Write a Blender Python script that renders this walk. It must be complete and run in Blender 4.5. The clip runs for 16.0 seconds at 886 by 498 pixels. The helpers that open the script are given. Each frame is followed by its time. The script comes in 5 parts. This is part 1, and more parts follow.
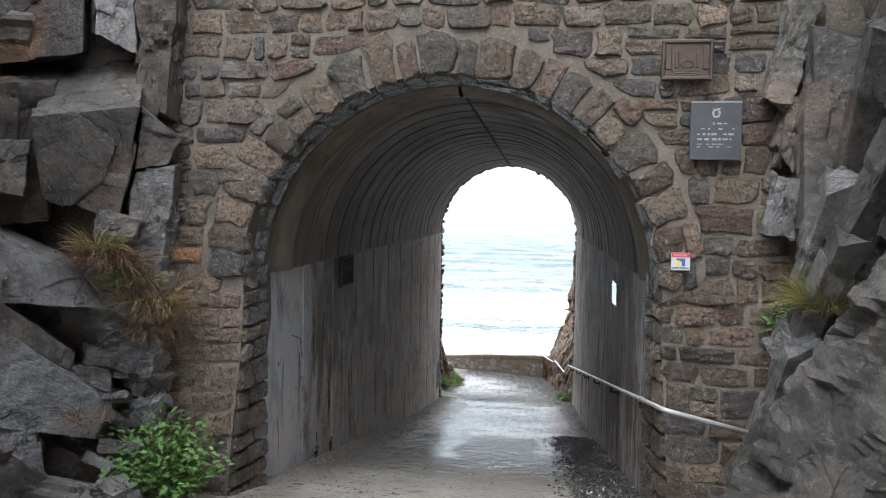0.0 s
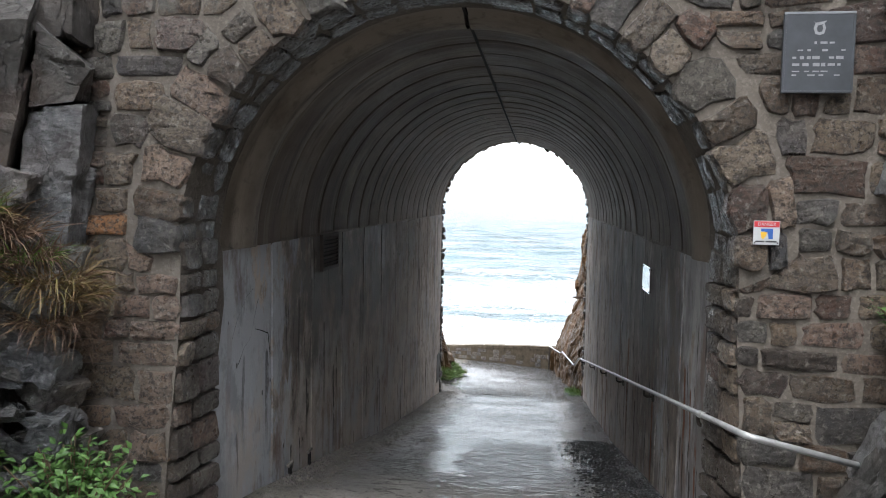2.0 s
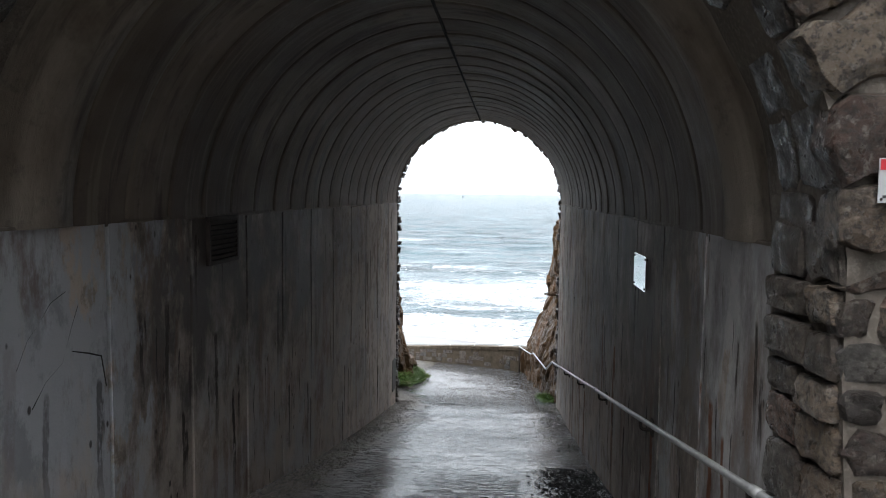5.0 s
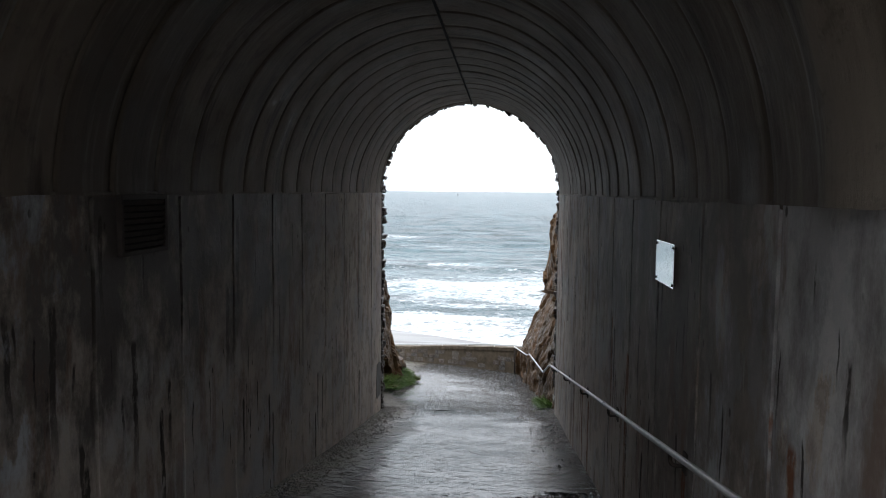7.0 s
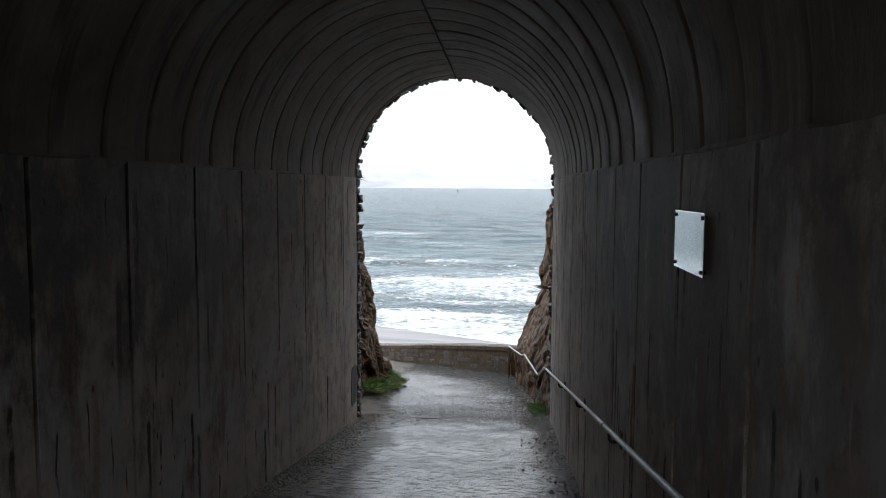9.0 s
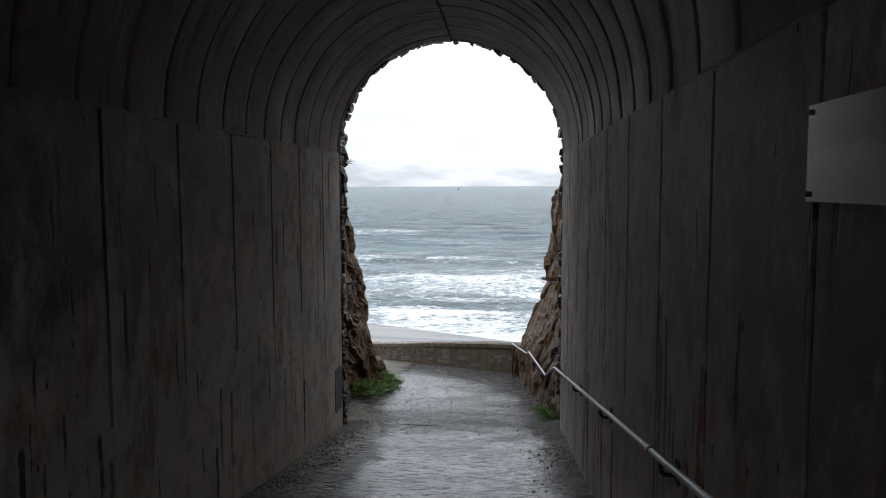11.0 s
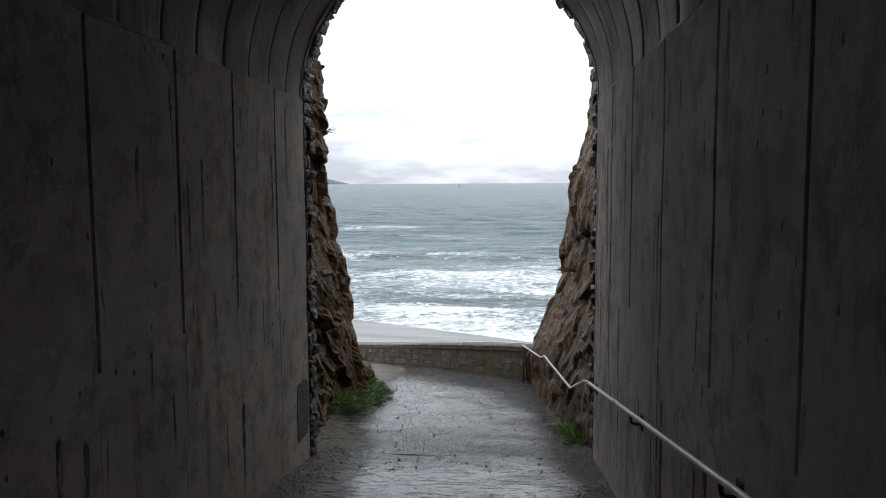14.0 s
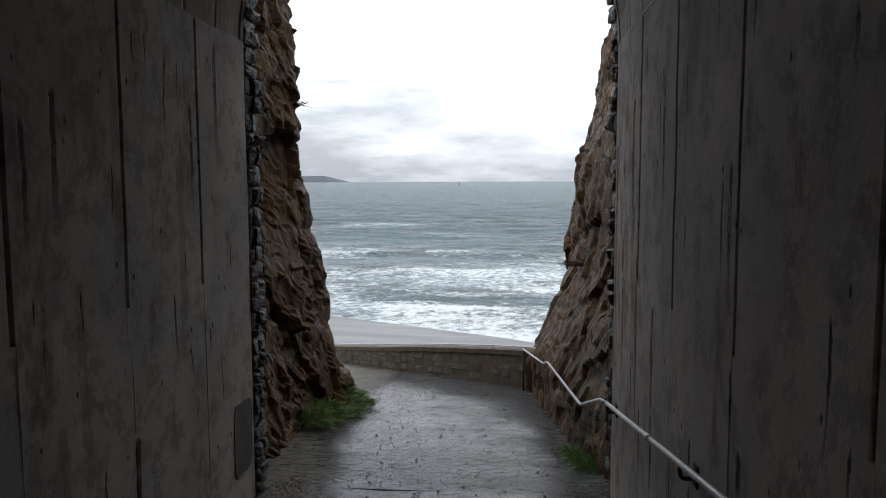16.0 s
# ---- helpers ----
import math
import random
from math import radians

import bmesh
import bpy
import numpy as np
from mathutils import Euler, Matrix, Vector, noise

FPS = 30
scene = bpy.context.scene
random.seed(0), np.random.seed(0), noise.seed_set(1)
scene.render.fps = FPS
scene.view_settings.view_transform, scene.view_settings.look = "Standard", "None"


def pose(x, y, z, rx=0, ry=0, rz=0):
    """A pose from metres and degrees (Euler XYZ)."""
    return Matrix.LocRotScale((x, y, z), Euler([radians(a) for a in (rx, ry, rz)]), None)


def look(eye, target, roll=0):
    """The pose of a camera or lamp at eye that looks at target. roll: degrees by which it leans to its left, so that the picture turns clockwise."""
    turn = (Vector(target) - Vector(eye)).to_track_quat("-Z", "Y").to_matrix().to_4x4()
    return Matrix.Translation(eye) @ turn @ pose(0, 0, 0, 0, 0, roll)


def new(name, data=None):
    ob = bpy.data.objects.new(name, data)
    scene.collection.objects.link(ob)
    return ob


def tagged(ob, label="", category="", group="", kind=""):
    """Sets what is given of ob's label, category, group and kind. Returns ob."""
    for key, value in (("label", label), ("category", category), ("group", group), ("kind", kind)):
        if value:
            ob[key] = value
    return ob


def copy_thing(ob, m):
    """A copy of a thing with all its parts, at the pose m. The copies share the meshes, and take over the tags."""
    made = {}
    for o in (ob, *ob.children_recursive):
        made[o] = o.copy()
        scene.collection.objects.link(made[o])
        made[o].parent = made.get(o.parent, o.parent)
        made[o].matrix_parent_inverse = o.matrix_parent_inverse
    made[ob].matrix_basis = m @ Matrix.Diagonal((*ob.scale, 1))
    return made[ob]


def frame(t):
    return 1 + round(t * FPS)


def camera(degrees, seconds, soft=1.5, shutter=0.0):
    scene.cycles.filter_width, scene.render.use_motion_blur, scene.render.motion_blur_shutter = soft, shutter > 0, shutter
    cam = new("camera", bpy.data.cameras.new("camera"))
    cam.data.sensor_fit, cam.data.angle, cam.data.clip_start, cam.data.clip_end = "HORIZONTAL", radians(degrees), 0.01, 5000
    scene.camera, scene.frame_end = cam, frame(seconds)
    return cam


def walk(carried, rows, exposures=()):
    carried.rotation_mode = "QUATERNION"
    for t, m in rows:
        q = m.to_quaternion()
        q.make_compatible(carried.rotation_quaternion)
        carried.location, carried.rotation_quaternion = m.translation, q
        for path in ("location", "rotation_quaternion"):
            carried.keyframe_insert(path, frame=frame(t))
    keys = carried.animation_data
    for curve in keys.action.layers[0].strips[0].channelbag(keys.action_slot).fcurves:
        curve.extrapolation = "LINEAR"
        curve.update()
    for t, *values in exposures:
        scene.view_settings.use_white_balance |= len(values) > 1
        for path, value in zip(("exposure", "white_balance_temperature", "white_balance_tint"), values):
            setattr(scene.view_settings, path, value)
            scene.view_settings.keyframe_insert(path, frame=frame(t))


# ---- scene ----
cam = camera(62.0, 16.0, 1.0)
PATH = [
    (0, (0.656, -0.752, 1.467), (0.402, 1.229, 1.358), 0.9),
    (0.5, (0.621, -0.4, 1.413), (0.364, 1.581, 1.303), 0.9),
    (1, (0.617, -0.053, 1.357), (0.359, 1.927, 1.245), 0.9),
    (1.5, (0.555, 0.256, 1.301), (0.302, 2.236, 1.175), 1.0),
    (2, (0.495, 0.536, 1.29), (0.24, 2.514, 1.148), 1.0),
    (2.5, (0.521, 0.85, 1.27), (0.264, 2.828, 1.125), 0.8),
    (3, (0.519, 1.119, 1.265), (0.27, 3.098, 1.118), 0.9),
    (3.5, (0.498, 1.418, 1.238), (0.259, 3.398, 1.086), 0.8),
    (4, (0.541, 1.718, 1.184), (0.328, 3.701, 1.034), 0.7),
    (6.5, (0.586, 3.087, 0.983), (0.42, 5.074, 0.831), 0.7),
    (7, (0.593, 3.367, 0.946), (0.428, 5.354, 0.79), 0.6),
    (7.5, (0.663, 3.687, 0.904), (0.495, 5.674, 0.746), 0.4),
    (8, (0.674, 4.021, 0.833), (0.516, 6.008, 0.675), 0.6),
    (8.5, (0.702, 4.338, 0.796), (0.539, 6.325, 0.635), 0.5),
    (9, (0.777, 4.656, 0.755), (0.611, 6.643, 0.59), 0.3),
    (11.5, (0.742, 6.357, 0.405), (0.573, 8.342, 0.232), -0.2),
    (12, (0.782, 6.747, 0.367), (0.611, 8.732, 0.189), -0.2),
    (12.5, (0.739, 7.167, 0.292), (0.567, 9.152, 0.112), -0.1),
    (13, (0.727, 7.6, 0.191), (0.555, 9.584, 0.008), -0.0),
    (13.5, (0.624, 8.047, 0.089), (0.458, 10.032, -0.087), -0.0),
    (14, (0.58, 8.427, 0.031), (0.409, 10.411, -0.146), -0.3),
    (14.5, (0.583, 8.848, -0.003), (0.415, 10.833, -0.183), -0.1),
    (15, (0.542, 9.255, -0.106), (0.375, 11.24, -0.28), -0.0),
    (15.5, (0.576, 9.679, -0.186), (0.406, 11.664, -0.365), -0.3),
    (16, (0.618, 10.063, -0.232), (0.446, 12.047, -0.414), -0.2),
]
walk(cam, [(t, look(eye, target, roll)) for t, eye, target, roll in PATH],
     [(0, 1.7), (2, 1.6), (4, 1.3), (6.5, 0.82), (9, 0.52), (11.5, 0.24), (13, 0.40), (14, 0.20), (15, 0.0), (16, -0.10)])

# ---------- light ----------
world = bpy.data.worlds.new("overcast_sky")
scene.world = world
world.use_nodes = True
wn, wl = world.node_tree.nodes, world.node_tree.links
wn.clear()
w_out = wn.new("ShaderNodeOutputWorld")
w_bg = wn.new("ShaderNodeBackground")
w_sky = wn.new("ShaderNodeTexSky")
w_sky.sky_type = "NISHITA"
w_sky.sun_disc = False
w_sky.sun_elevation, w_sky.sun_rotation = radians(52), radians(200)
w_sky.dust_density, w_sky.air_density = 4.0, 1.0
w_co = wn.new("ShaderNodeTexCoord")
w_map = wn.new("ShaderNodeMapping")
w_map.inputs["Scale"].default_value = (1.7, 1.7, 7.0)
w_cl = wn.new("ShaderNodeTexNoise")
w_cl.inputs["Scale"].default_value = 2.6
w_cl.inputs["Detail"].default_value = 6.0
w_cl.inputs["Roughness"].default_value = 0.55
w_ramp = wn.new("ShaderNodeValToRGB")
w_ramp.color_ramp.elements[0].position, w_ramp.color_ramp.elements[0].color = 0.37, (6.2, 6.7, 7.5, 1)
w_ramp.color_ramp.elements[1].position, w_ramp.color_ramp.elements[1].color = 0.56, (10.9, 11.4, 12.2, 1)
w_mix = wn.new("ShaderNodeMix")
w_mix.data_type = "RGBA"
w_mix.inputs[0].default_value = 0.88
wl.new(w_co.outputs["Generated"], w_map.inputs["Vector"])
wl.new(w_map.outputs[0], w_cl.inputs["Vector"])
w_low = wn.new("ShaderNodeMapRange")
w_low.inputs[1].default_value, w_low.inputs[2].default_value = 0.05, 0.20
w_low.inputs[3].default_value, w_low.inputs[4].default_value = 0.0, 0.13
w_sum = wn.new("ShaderNodeMath")
w_sum.operation = "ADD"
w_alt = wn.new("ShaderNodeSeparateXYZ")
wl.new(w_co.outputs["Generated"], w_alt.inputs[0])
wl.new(w_alt.outputs[2], w_low.inputs[0])
wl.new(w_cl.outputs[0], w_sum.inputs[0])
wl.new(w_low.outputs[0], w_sum.inputs[1])
wl.new(w_sum.outputs[0], w_ramp.inputs[0])
wl.new(w_sky.outputs[0], w_mix.inputs[6])
wl.new(w_ramp.outputs[0], w_mix.inputs[7])
wl.new(w_mix.outputs[2], w_bg.inputs["Color"])
# brighter overhead than at the horizon, as under even cloud; darker cloud lies low
w_sep = wn.new("ShaderNodeSeparateXYZ")
w_up = wn.new("ShaderNodeMapRange")
w_up.inputs[1].default_value, w_up.inputs[2].default_value = 0.0, 0.55
w_up.inputs[3].default_value, w_up.inputs[4].default_value = 0.098, 0.24
wl.new(w_co.outputs["Generated"], w_sep.inputs[0])
wl.new(w_sep.outputs[2], w_up.inputs[0])
wl.new(w_up.outputs[0], w_bg.inputs["Strength"])
wl.new(w_bg.outputs[0], w_out.inputs[0])

sun = new("sun", bpy.data.lights.new("sun", "SUN"))
sun.data.energy, sun.data.angle, sun.data.color = 0.6, radians(25), (1.0, 0.99, 0.97)
sun.matrix_world = look((-3, -9, 15), (0, 0, 0))


# ---------- material tools ----------
class Mat:
    """A small builder for node materials."""

    def __init__(self, name, rough=0.8, spec=0.4, metal=0.0):
        self.m = bpy.data.materials.new(name)
        self.m.use_nodes = True
        self.n, self.l = self.m.node_tree.nodes, self.m.node_tree.links
        self.b = self.n["Principled BSDF"]
        self.b.inputs["Roughness"].default_value = rough
        self.b.inputs["Specular IOR Level"].default_value = spec
        self.b.inputs["Metallic"].default_value = metal
        self.co = self.n.new("ShaderNodeTexCoord")
        self.geo = self.n.new("ShaderNodeNewGeometry")

    def noise(self, scale=(1, 1, 1), s=1.0, detail=4.0, rough=0.55, where="pos", lo=None, hi=None, dist=0.0):
        mp = self.n.new("ShaderNodeMapping")
        mp.inputs["Scale"].default_value = scale
        self.l.new(self.geo.outputs["Position"] if where == "pos" else self.co.outputs["Object"], mp.inputs["Vector"])
        t = self.n.new("ShaderNodeTexNoise")
        t.inputs["Scale"].default_value, t.inputs["Detail"].default_value = s, detail
        t.inputs["Roughness"].default_value, t.inputs["Distortion"].default_value = rough, dist
        self.l.new(mp.outputs[0], t.inputs["Vector"])
        return self.range(t.outputs[0], lo, hi) if lo is not None else t.outputs[0]

    def vor(self, scale=(1, 1, 1), s=1.0, feature="F1", lo=None, hi=None, out="Distance", wander=0.0):
        mp = self.n.new("ShaderNodeMapping")
        mp.inputs["Scale"].default_value = scale
        self.l.new(self.geo.outputs["Position"], mp.inputs["Vector"])
        if wander:
            q = self.n.new("ShaderNodeTexNoise")
            q.inputs["Scale"].default_value, q.inputs["Detail"].default_value = 3.0, 5.0
            v = self.n.new("ShaderNodeVectorMath")
            v.operation = "MULTIPLY_ADD"
            v.inputs[1].default_value = (wander, wander, wander)
            self.l.new(self.geo.outputs["Position"], q.inputs["Vector"])
            self.l.new(q.outputs["Color"], v.inputs[0])
            self.l.new(self.geo.outputs["Position"], v.inputs[2])
            self.l.new(v.outputs[0], mp.inputs["Vector"])
        t = self.n.new("ShaderNodeTexVoronoi")
        t.feature = feature
        t.inputs["Scale"].default_value = s
        self.l.new(mp.outputs[0], t.inputs["Vector"])
        return self.range(t.outputs[out], lo, hi) if lo is not None else t.outputs[out]

    def range(self, v, lo, hi, a=0.0, b=1.0):
        r = self.n.new("ShaderNodeMapRange")
        r.inputs[1].default_value, r.inputs[2].default_value = lo, hi
        r.inputs[3].default_value, r.inputs[4].default_value = a, b
        self.l.new(v, r.inputs[0])
        return r.outputs[0]

    def math(self, op, a, b=0.0):
        q = self.n.new("ShaderNodeMath")
        q.operation = op
        for i, v in enumerate((a, b)):
            if isinstance(v, (int, float)):
                q.inputs[i].default_value = v
            else:
                self.l.new(v, q.inputs[i])
        return q.outputs[0]

    def axis(self, k):
        s = self.n.new("ShaderNodeSeparateXYZ")
        self.l.new(self.geo.outputs["Position"], s.inputs[0])
        return s.outputs[k]

    def mix(self, fac, a, b, kind="MIX"):
        q = self.n.new("ShaderNodeMix")
        q.data_type, q.blend_type = "RGBA", kind
        for i, v in ((0, fac), (6, a), (7, b)):
            if isinstance(v, (int, float)):
                q.inputs[i].default_value = v
            elif isinstance(v, tuple):
                q.inputs[i].default_value = (*v, 1)
            else:
                self.l.new(v, q.inputs[i])
        return q.outputs[2]

    def ramp(self, v, stops):
        r = self.n.new("ShaderNodeValToRGB")
        e = r.color_ramp.elements
        while len(e) < len(stops):
            e.new(0.5)
        for k, (p, c) in zip(e, stops):
            k.position, k.color = p, (*c, 1)
        self.l.new(v, r.inputs[0])
        return r.outputs[0]

    def cell(self, v, seed):
        t = self.n.new("ShaderNodeTexWhiteNoise")
        t.noise_dimensions = "1D"
        self.l.new(self.math("ADD", v, seed * 13.37), t.inputs["W"])
        return t.outputs[0]

    def random(self):
        return self.n.new("ShaderNodeObjectInfo").outputs["Random"]

    def island(self):
        return self.geo.outputs["Random Per Island"]

    def bump(self, h, dist=0.02, strength=0.6, after=None):
        q = self.n.new("ShaderNodeBump")
        q.inputs["Strength"].default_value, q.inputs["Distance"].default_value = strength, dist
        self.l.new(h, q.inputs["Height"])
        if after is not None:
            self.l.new(after, q.inputs["Normal"])
        return q.outputs[0]

    def put(self, color=None, rough=None, normal=None, metal=None):
        for key, v in (("Base Color", color), ("Roughness", rough), ("Normal", normal), ("Metallic", metal)):
            if v is None:
                continue
            if isinstance(v, tuple):
                self.b.inputs[key].default_value = (*v, 1)
            elif isinstance(v, (int, float)):
                self.b.inputs[key].default_value = v
            else:
                self.l.new(v, self.b.inputs[key])
        return self.m


def mat_stone(name, stops):
    k = Mat(name, 0.85, 0.35)
    base = k.ramp(k.random(), stops)
    c = k.mix(k.math("MULTIPLY", k.noise(s=7, detail=7, rough=0.65, lo=0.45, hi=0.62), 0.30), base, (0.26, 0.235, 0.20))
    c = k.mix(k.math("MULTIPLY", k.noise(scale=(1, 1, 1.8), s=13, detail=7, rough=0.7, lo=0.50, hi=0.60), 0.62), c, (0.050, 0.043, 0.038))
    c = k.mix(k.math("MULTIPLY", k.noise(s=42, detail=5, rough=0.72, lo=0.50, hi=0.58), 0.80), c, (0.036, 0.031, 0.028))
    c = k.mix(k.math("MULTIPLY", k.noise(s=34, detail=5, rough=0.72, lo=0.56, hi=0.64), 0.45), c, (0.36, 0.335, 0.30))
    c = k.mix(k.noise(s=2.3, detail=5, rough=0.65, lo=0.60, hi=0.74), c, (0.20, 0.195, 0.178))
    n1 = k.bump(k.noise(scale=(1, 1, 1.6), s=11, detail=10, rough=0.74), 0.075, 1.0)
    n2 = k.bump(k.noise(s=65, detail=5, rough=0.7), 0.009, 0.8, n1)
    return k.put(c, k.noise(s=20, lo=0.2, hi=0.9), n2)


def mat_mortar():
    k = Mat("sandy_mortar", 0.95, 0.2)
    c = k.mix(k.noise(s=5, lo=0.3, hi=0.7), (0.138, 0.121, 0.104), (0.086, 0.075, 0.064))
    c = k.mix(k.noise(s=55, detail=4, rough=0.7, lo=0.50, hi=0.72), c, (0.19, 0.172, 0.148))
    return k.put(c, None, k.bump(k.noise(s=35, detail=6), 0.012, 0.8))


def mat_rock(name, a, b, lichen, rust=0.0, tilt=(1, 1, 1), gloss=0.4):
    k = Mat(name, 0.82, gloss)
    c = k.mix(k.noise(scale=tilt, s=1.7, detail=5, lo=0.36, hi=0.64), a, b)
    c = k.mix(k.math("MULTIPLY", k.noise(scale=tilt, s=6.5, detail=9, rough=0.72, lo=0.47, hi=0.60), 0.75), c, tuple(v * 0.40 for v in a))
    c = k.mix(k.math("MULTIPLY", k.noise(s=30, detail=6, rough=0.72, lo=0.50, hi=0.62), 0.55), c, tuple(v * 0.40 for v in a))
    c = k.mix(k.math("MULTIPLY", k.noise(s=19, detail=7, rough=0.75, lo=0.55, hi=0.64), 0.75), c, lichen)
    c = k.mix(k.noise(s=3.4, detail=8, rough=0.7, lo=0.58, hi=0.70), c, tuple(0.85 * v for v in lichen))
    if rust:
        c = k.mix(k.math("MULTIPLY", k.noise(s=1.7, detail=5, lo=0.5, hi=0.7), rust), c, (0.17, 0.085, 0.045))
    split = k.vor(scale=tilt, s=2.6, feature="DISTANCE_TO_EDGE", lo=0.016, hi=0.0, wander=0.30)
    cracks = k.math("MULTIPLY", split, k.noise(s=2.1, detail=3, lo=0.50, hi=0.56))
    c = k.mix(k.math("MULTIPLY", cracks, 0.8), c, (0.022, 0.020, 0.019))
    n0 = k.bump(k.math("MULTIPLY", cracks, -1.0), 0.02, 0.9)
    n1 = k.bump(k.noise(scale=tilt, s=6, detail=10, rough=0.72), 0.075, 1.0, n0)
    n3 = k.bump(k.noise(s=55, detail=5, rough=0.7), 0.007, 0.8, n1)
    return k.put(c, k.noise(s=9, lo=0.1, hi=0.9), n3)


def mat_wall_concrete():
    k = Mat("stained_concrete", 0.75, 0.16)
    x, y, z = k.axis(0), k.axis(1), k.axis(2)
    east, west = k.range(x, -0.5, 0.5), k.range(x, 0.5, -0.5)

    def both(*v):
        out = v[0]
        for q in v[1:]:
            out = k.math("MULTIPLY", out, q)
        return out

    # bare concrete: broad warm and grey clouds, fine mottling
    c = k.mix(k.noise(s=0.8, detail=6, lo=0.38, hi=0.62), (0.530, 0.462, 0.400), (0.370, 0.322, 0.282))
    c = k.mix(both(k.noise(scale=(1, 1, 0.8), s=1.5, detail=8, rough=0.66, lo=0.50, hi=0.60), 0.6), c, (0.330, 0.335, 0.345))
    c = k.mix(both(k.noise(s=4.5, detail=9, rough=0.74, lo=0.50, hi=0.57), 0.55), c, (0.150, 0.124, 0.104))
    c = k.mix(both(k.noise(s=9.0, detail=8, rough=0.74, lo=0.54, hi=0.61), 0.40), c, (0.470, 0.435, 0.390))
    ragged = k.math("MULTIPLY", k.math("SUBTRACT", k.noise(scale=(1, 1.5, 0.7), s=1.7, detail=8, rough=0.66), 0.5), 2.6)
    yr, zr = k.math("ADD", y, ragged), k.math("ADD", z, ragged)
    # blue-grey skim at the landward end, with a flaking edge and whiter rubs
    skim = both(k.range(k.math("ADD", yr, ragged), 6.20, 6.42, 1.0, 0.0), k.range(x, -0.5, 0.5, 0.90, 0.62))
    # the skim's paleness also holds daylight from the portal
    c = k.mix(skim, c, (0.440, 0.468, 0.505))
    rub = k.noise(scale=(1, 1.6, 0.7), s=2.0, detail=7, rough=0.64, lo=0.54, hi=0.64)
    c = k.mix(both(rub, skim, 0.65), c, (0.530, 0.560, 0.610))
    c = k.mix(both(k.noise(scale=(1, 1.2, 0.7), s=2.8, detail=9, rough=0.72, lo=0.51, hi=0.58), skim, 0.50), c, (0.170, 0.172, 0.180))
    # ragged dark zone under the vault by the grille, weaker opposite
    dark_high = both(k.range(zr, -0.65, -0.05), k.range(yr, 6.1, 6.6), k.range(yr, 10.0, 12.2, 1.0, 0.0), k.range(x, -0.5, 0.5, 1.0, 0.70))
    dark_high = both(dark_high, k.noise(scale=(1, 1.3, 0.7), s=2.4, detail=8, rough=0.7, lo=0.34, hi=0.50))
    c = k.mix(both(dark_high, 0.84), c, (0.055, 0.049, 0.046))
    # ragged darker part of the concrete on the rail side
    dark_part = both(east, k.range(yr, 7.8, 9.6, 1.0, 0.0), k.noise(scale=(1, 1.2, 0.6), s=1.6, detail=8, rough=0.68, lo=0.44, hi=0.55))
    c = k.mix(both(dark_part, 0.62), c, (0.085, 0.072, 0.065))
    # bare plaster low on the other side; same pale tint seaward by the rail
    low = both(k.range(zr, -0.15, -0.45), k.math("MAXIMUM", west, k.range(yr, 8.0, 10.5, 0.0, 0.8)), k.range(yr, 10.0, 13.0, 1.0, 0.25), k.noise(scale=(1, 1.3, 0.8), s=2.2, detail=8, rough=0.68, lo=0.40, hi=0.54))
    c = k.mix(both(low, 0.72), c, k.mix(k.noise(s=1.4, detail=5, lo=0.42, hi=0.58), (0.500, 0.440, 0.385), (0.450, 0.465, 0.490)))
    # rust blooms
    c = k.mix(both(k.noise(scale=(1, 1.6, 0.6), s=1.7, detail=8, rough=0.7, lo=0.56, hi=0.65), 0.62), c, (0.150, 0.090, 0.062))
    drip = None
    # single runs that start at a pit and trail off below it
    for pitch, share, longest, tint, seed in ((5.0, 0.55, 1.6, (0.150, 0.055, 0.022), 3.1), (9.0, 0.44, 0.9, (0.026, 0.020, 0.017), 7.7), (21.0, 0.20, 0.50, (0.014, 0.011, 0.010), 1.9),
                                              (13.0, 0.28, 0.30, (0.020, 0.016, 0.014), 5.3)):
        sway = k.math("MULTIPLY", k.math("SUBTRACT", k.noise(s=2.6, detail=5), 0.5), pitch * 0.10)
        u = k.math("ADD", k.math("ADD", k.math("MULTIPLY", y, pitch), sway), k.math("MULTIPLY", k.math("SIGN", x), 211.5))
        cell = k.math("FLOOR", u)
        r1, r2, r3 = k.cell(cell, seed), k.cell(cell, seed + 20), k.cell(cell, seed + 40)
        off = k.math("ABSOLUTE", k.math("SUBTRACT", k.math("SUBTRACT", u, cell), 0.5))
        head = k.range(r2, 0, 1, 0.85, -1.9)
        fall = k.math("SUBTRACT", head, k.math("ADD", z, k.math("MULTIPLY", k.math("MULTIPLY", off, off), 0.35)))
        body = both(k.range(fall, 0.0, 0.035), k.range(k.math("DIVIDE", fall, k.math("ADD", k.math("MULTIPLY", r3, longest), 0.12)), 0.45, 1.0, 1.0, 0.0))
        wide = k.math("ADD", k.math("MULTIPLY", r3, 0.20), k.math("MULTIPLY", k.noise(s=14, detail=5), 0.18))
        body = both(body, k.range(k.math("SUBTRACT", wide, off), 0.0, 0.08), k.noise(scale=(1, 1, 0.5), s=11, detail=5, rough=0.7, lo=0.34, hi=0.50))
        most = k.range(y, 7.0, 12.5, share + 0.14, share * 0.6)
        body = both(body, k.range(k.math("SUBTRACT", r1, most), 0.0, 0.02, 1.0, 0.0), k.math("MAXIMUM", east, k.range(y, 5.6, 6.3, 0.6, 1.0)))
        if pitch < 6:
            body = both(body, k.range(x, -0.5, 0.5, 0.40, 1.0))
        c = k.mix(both(body, 0.90), c, tint)
        drip = body if drip is None else k.math("MAXIMUM", drip, body)
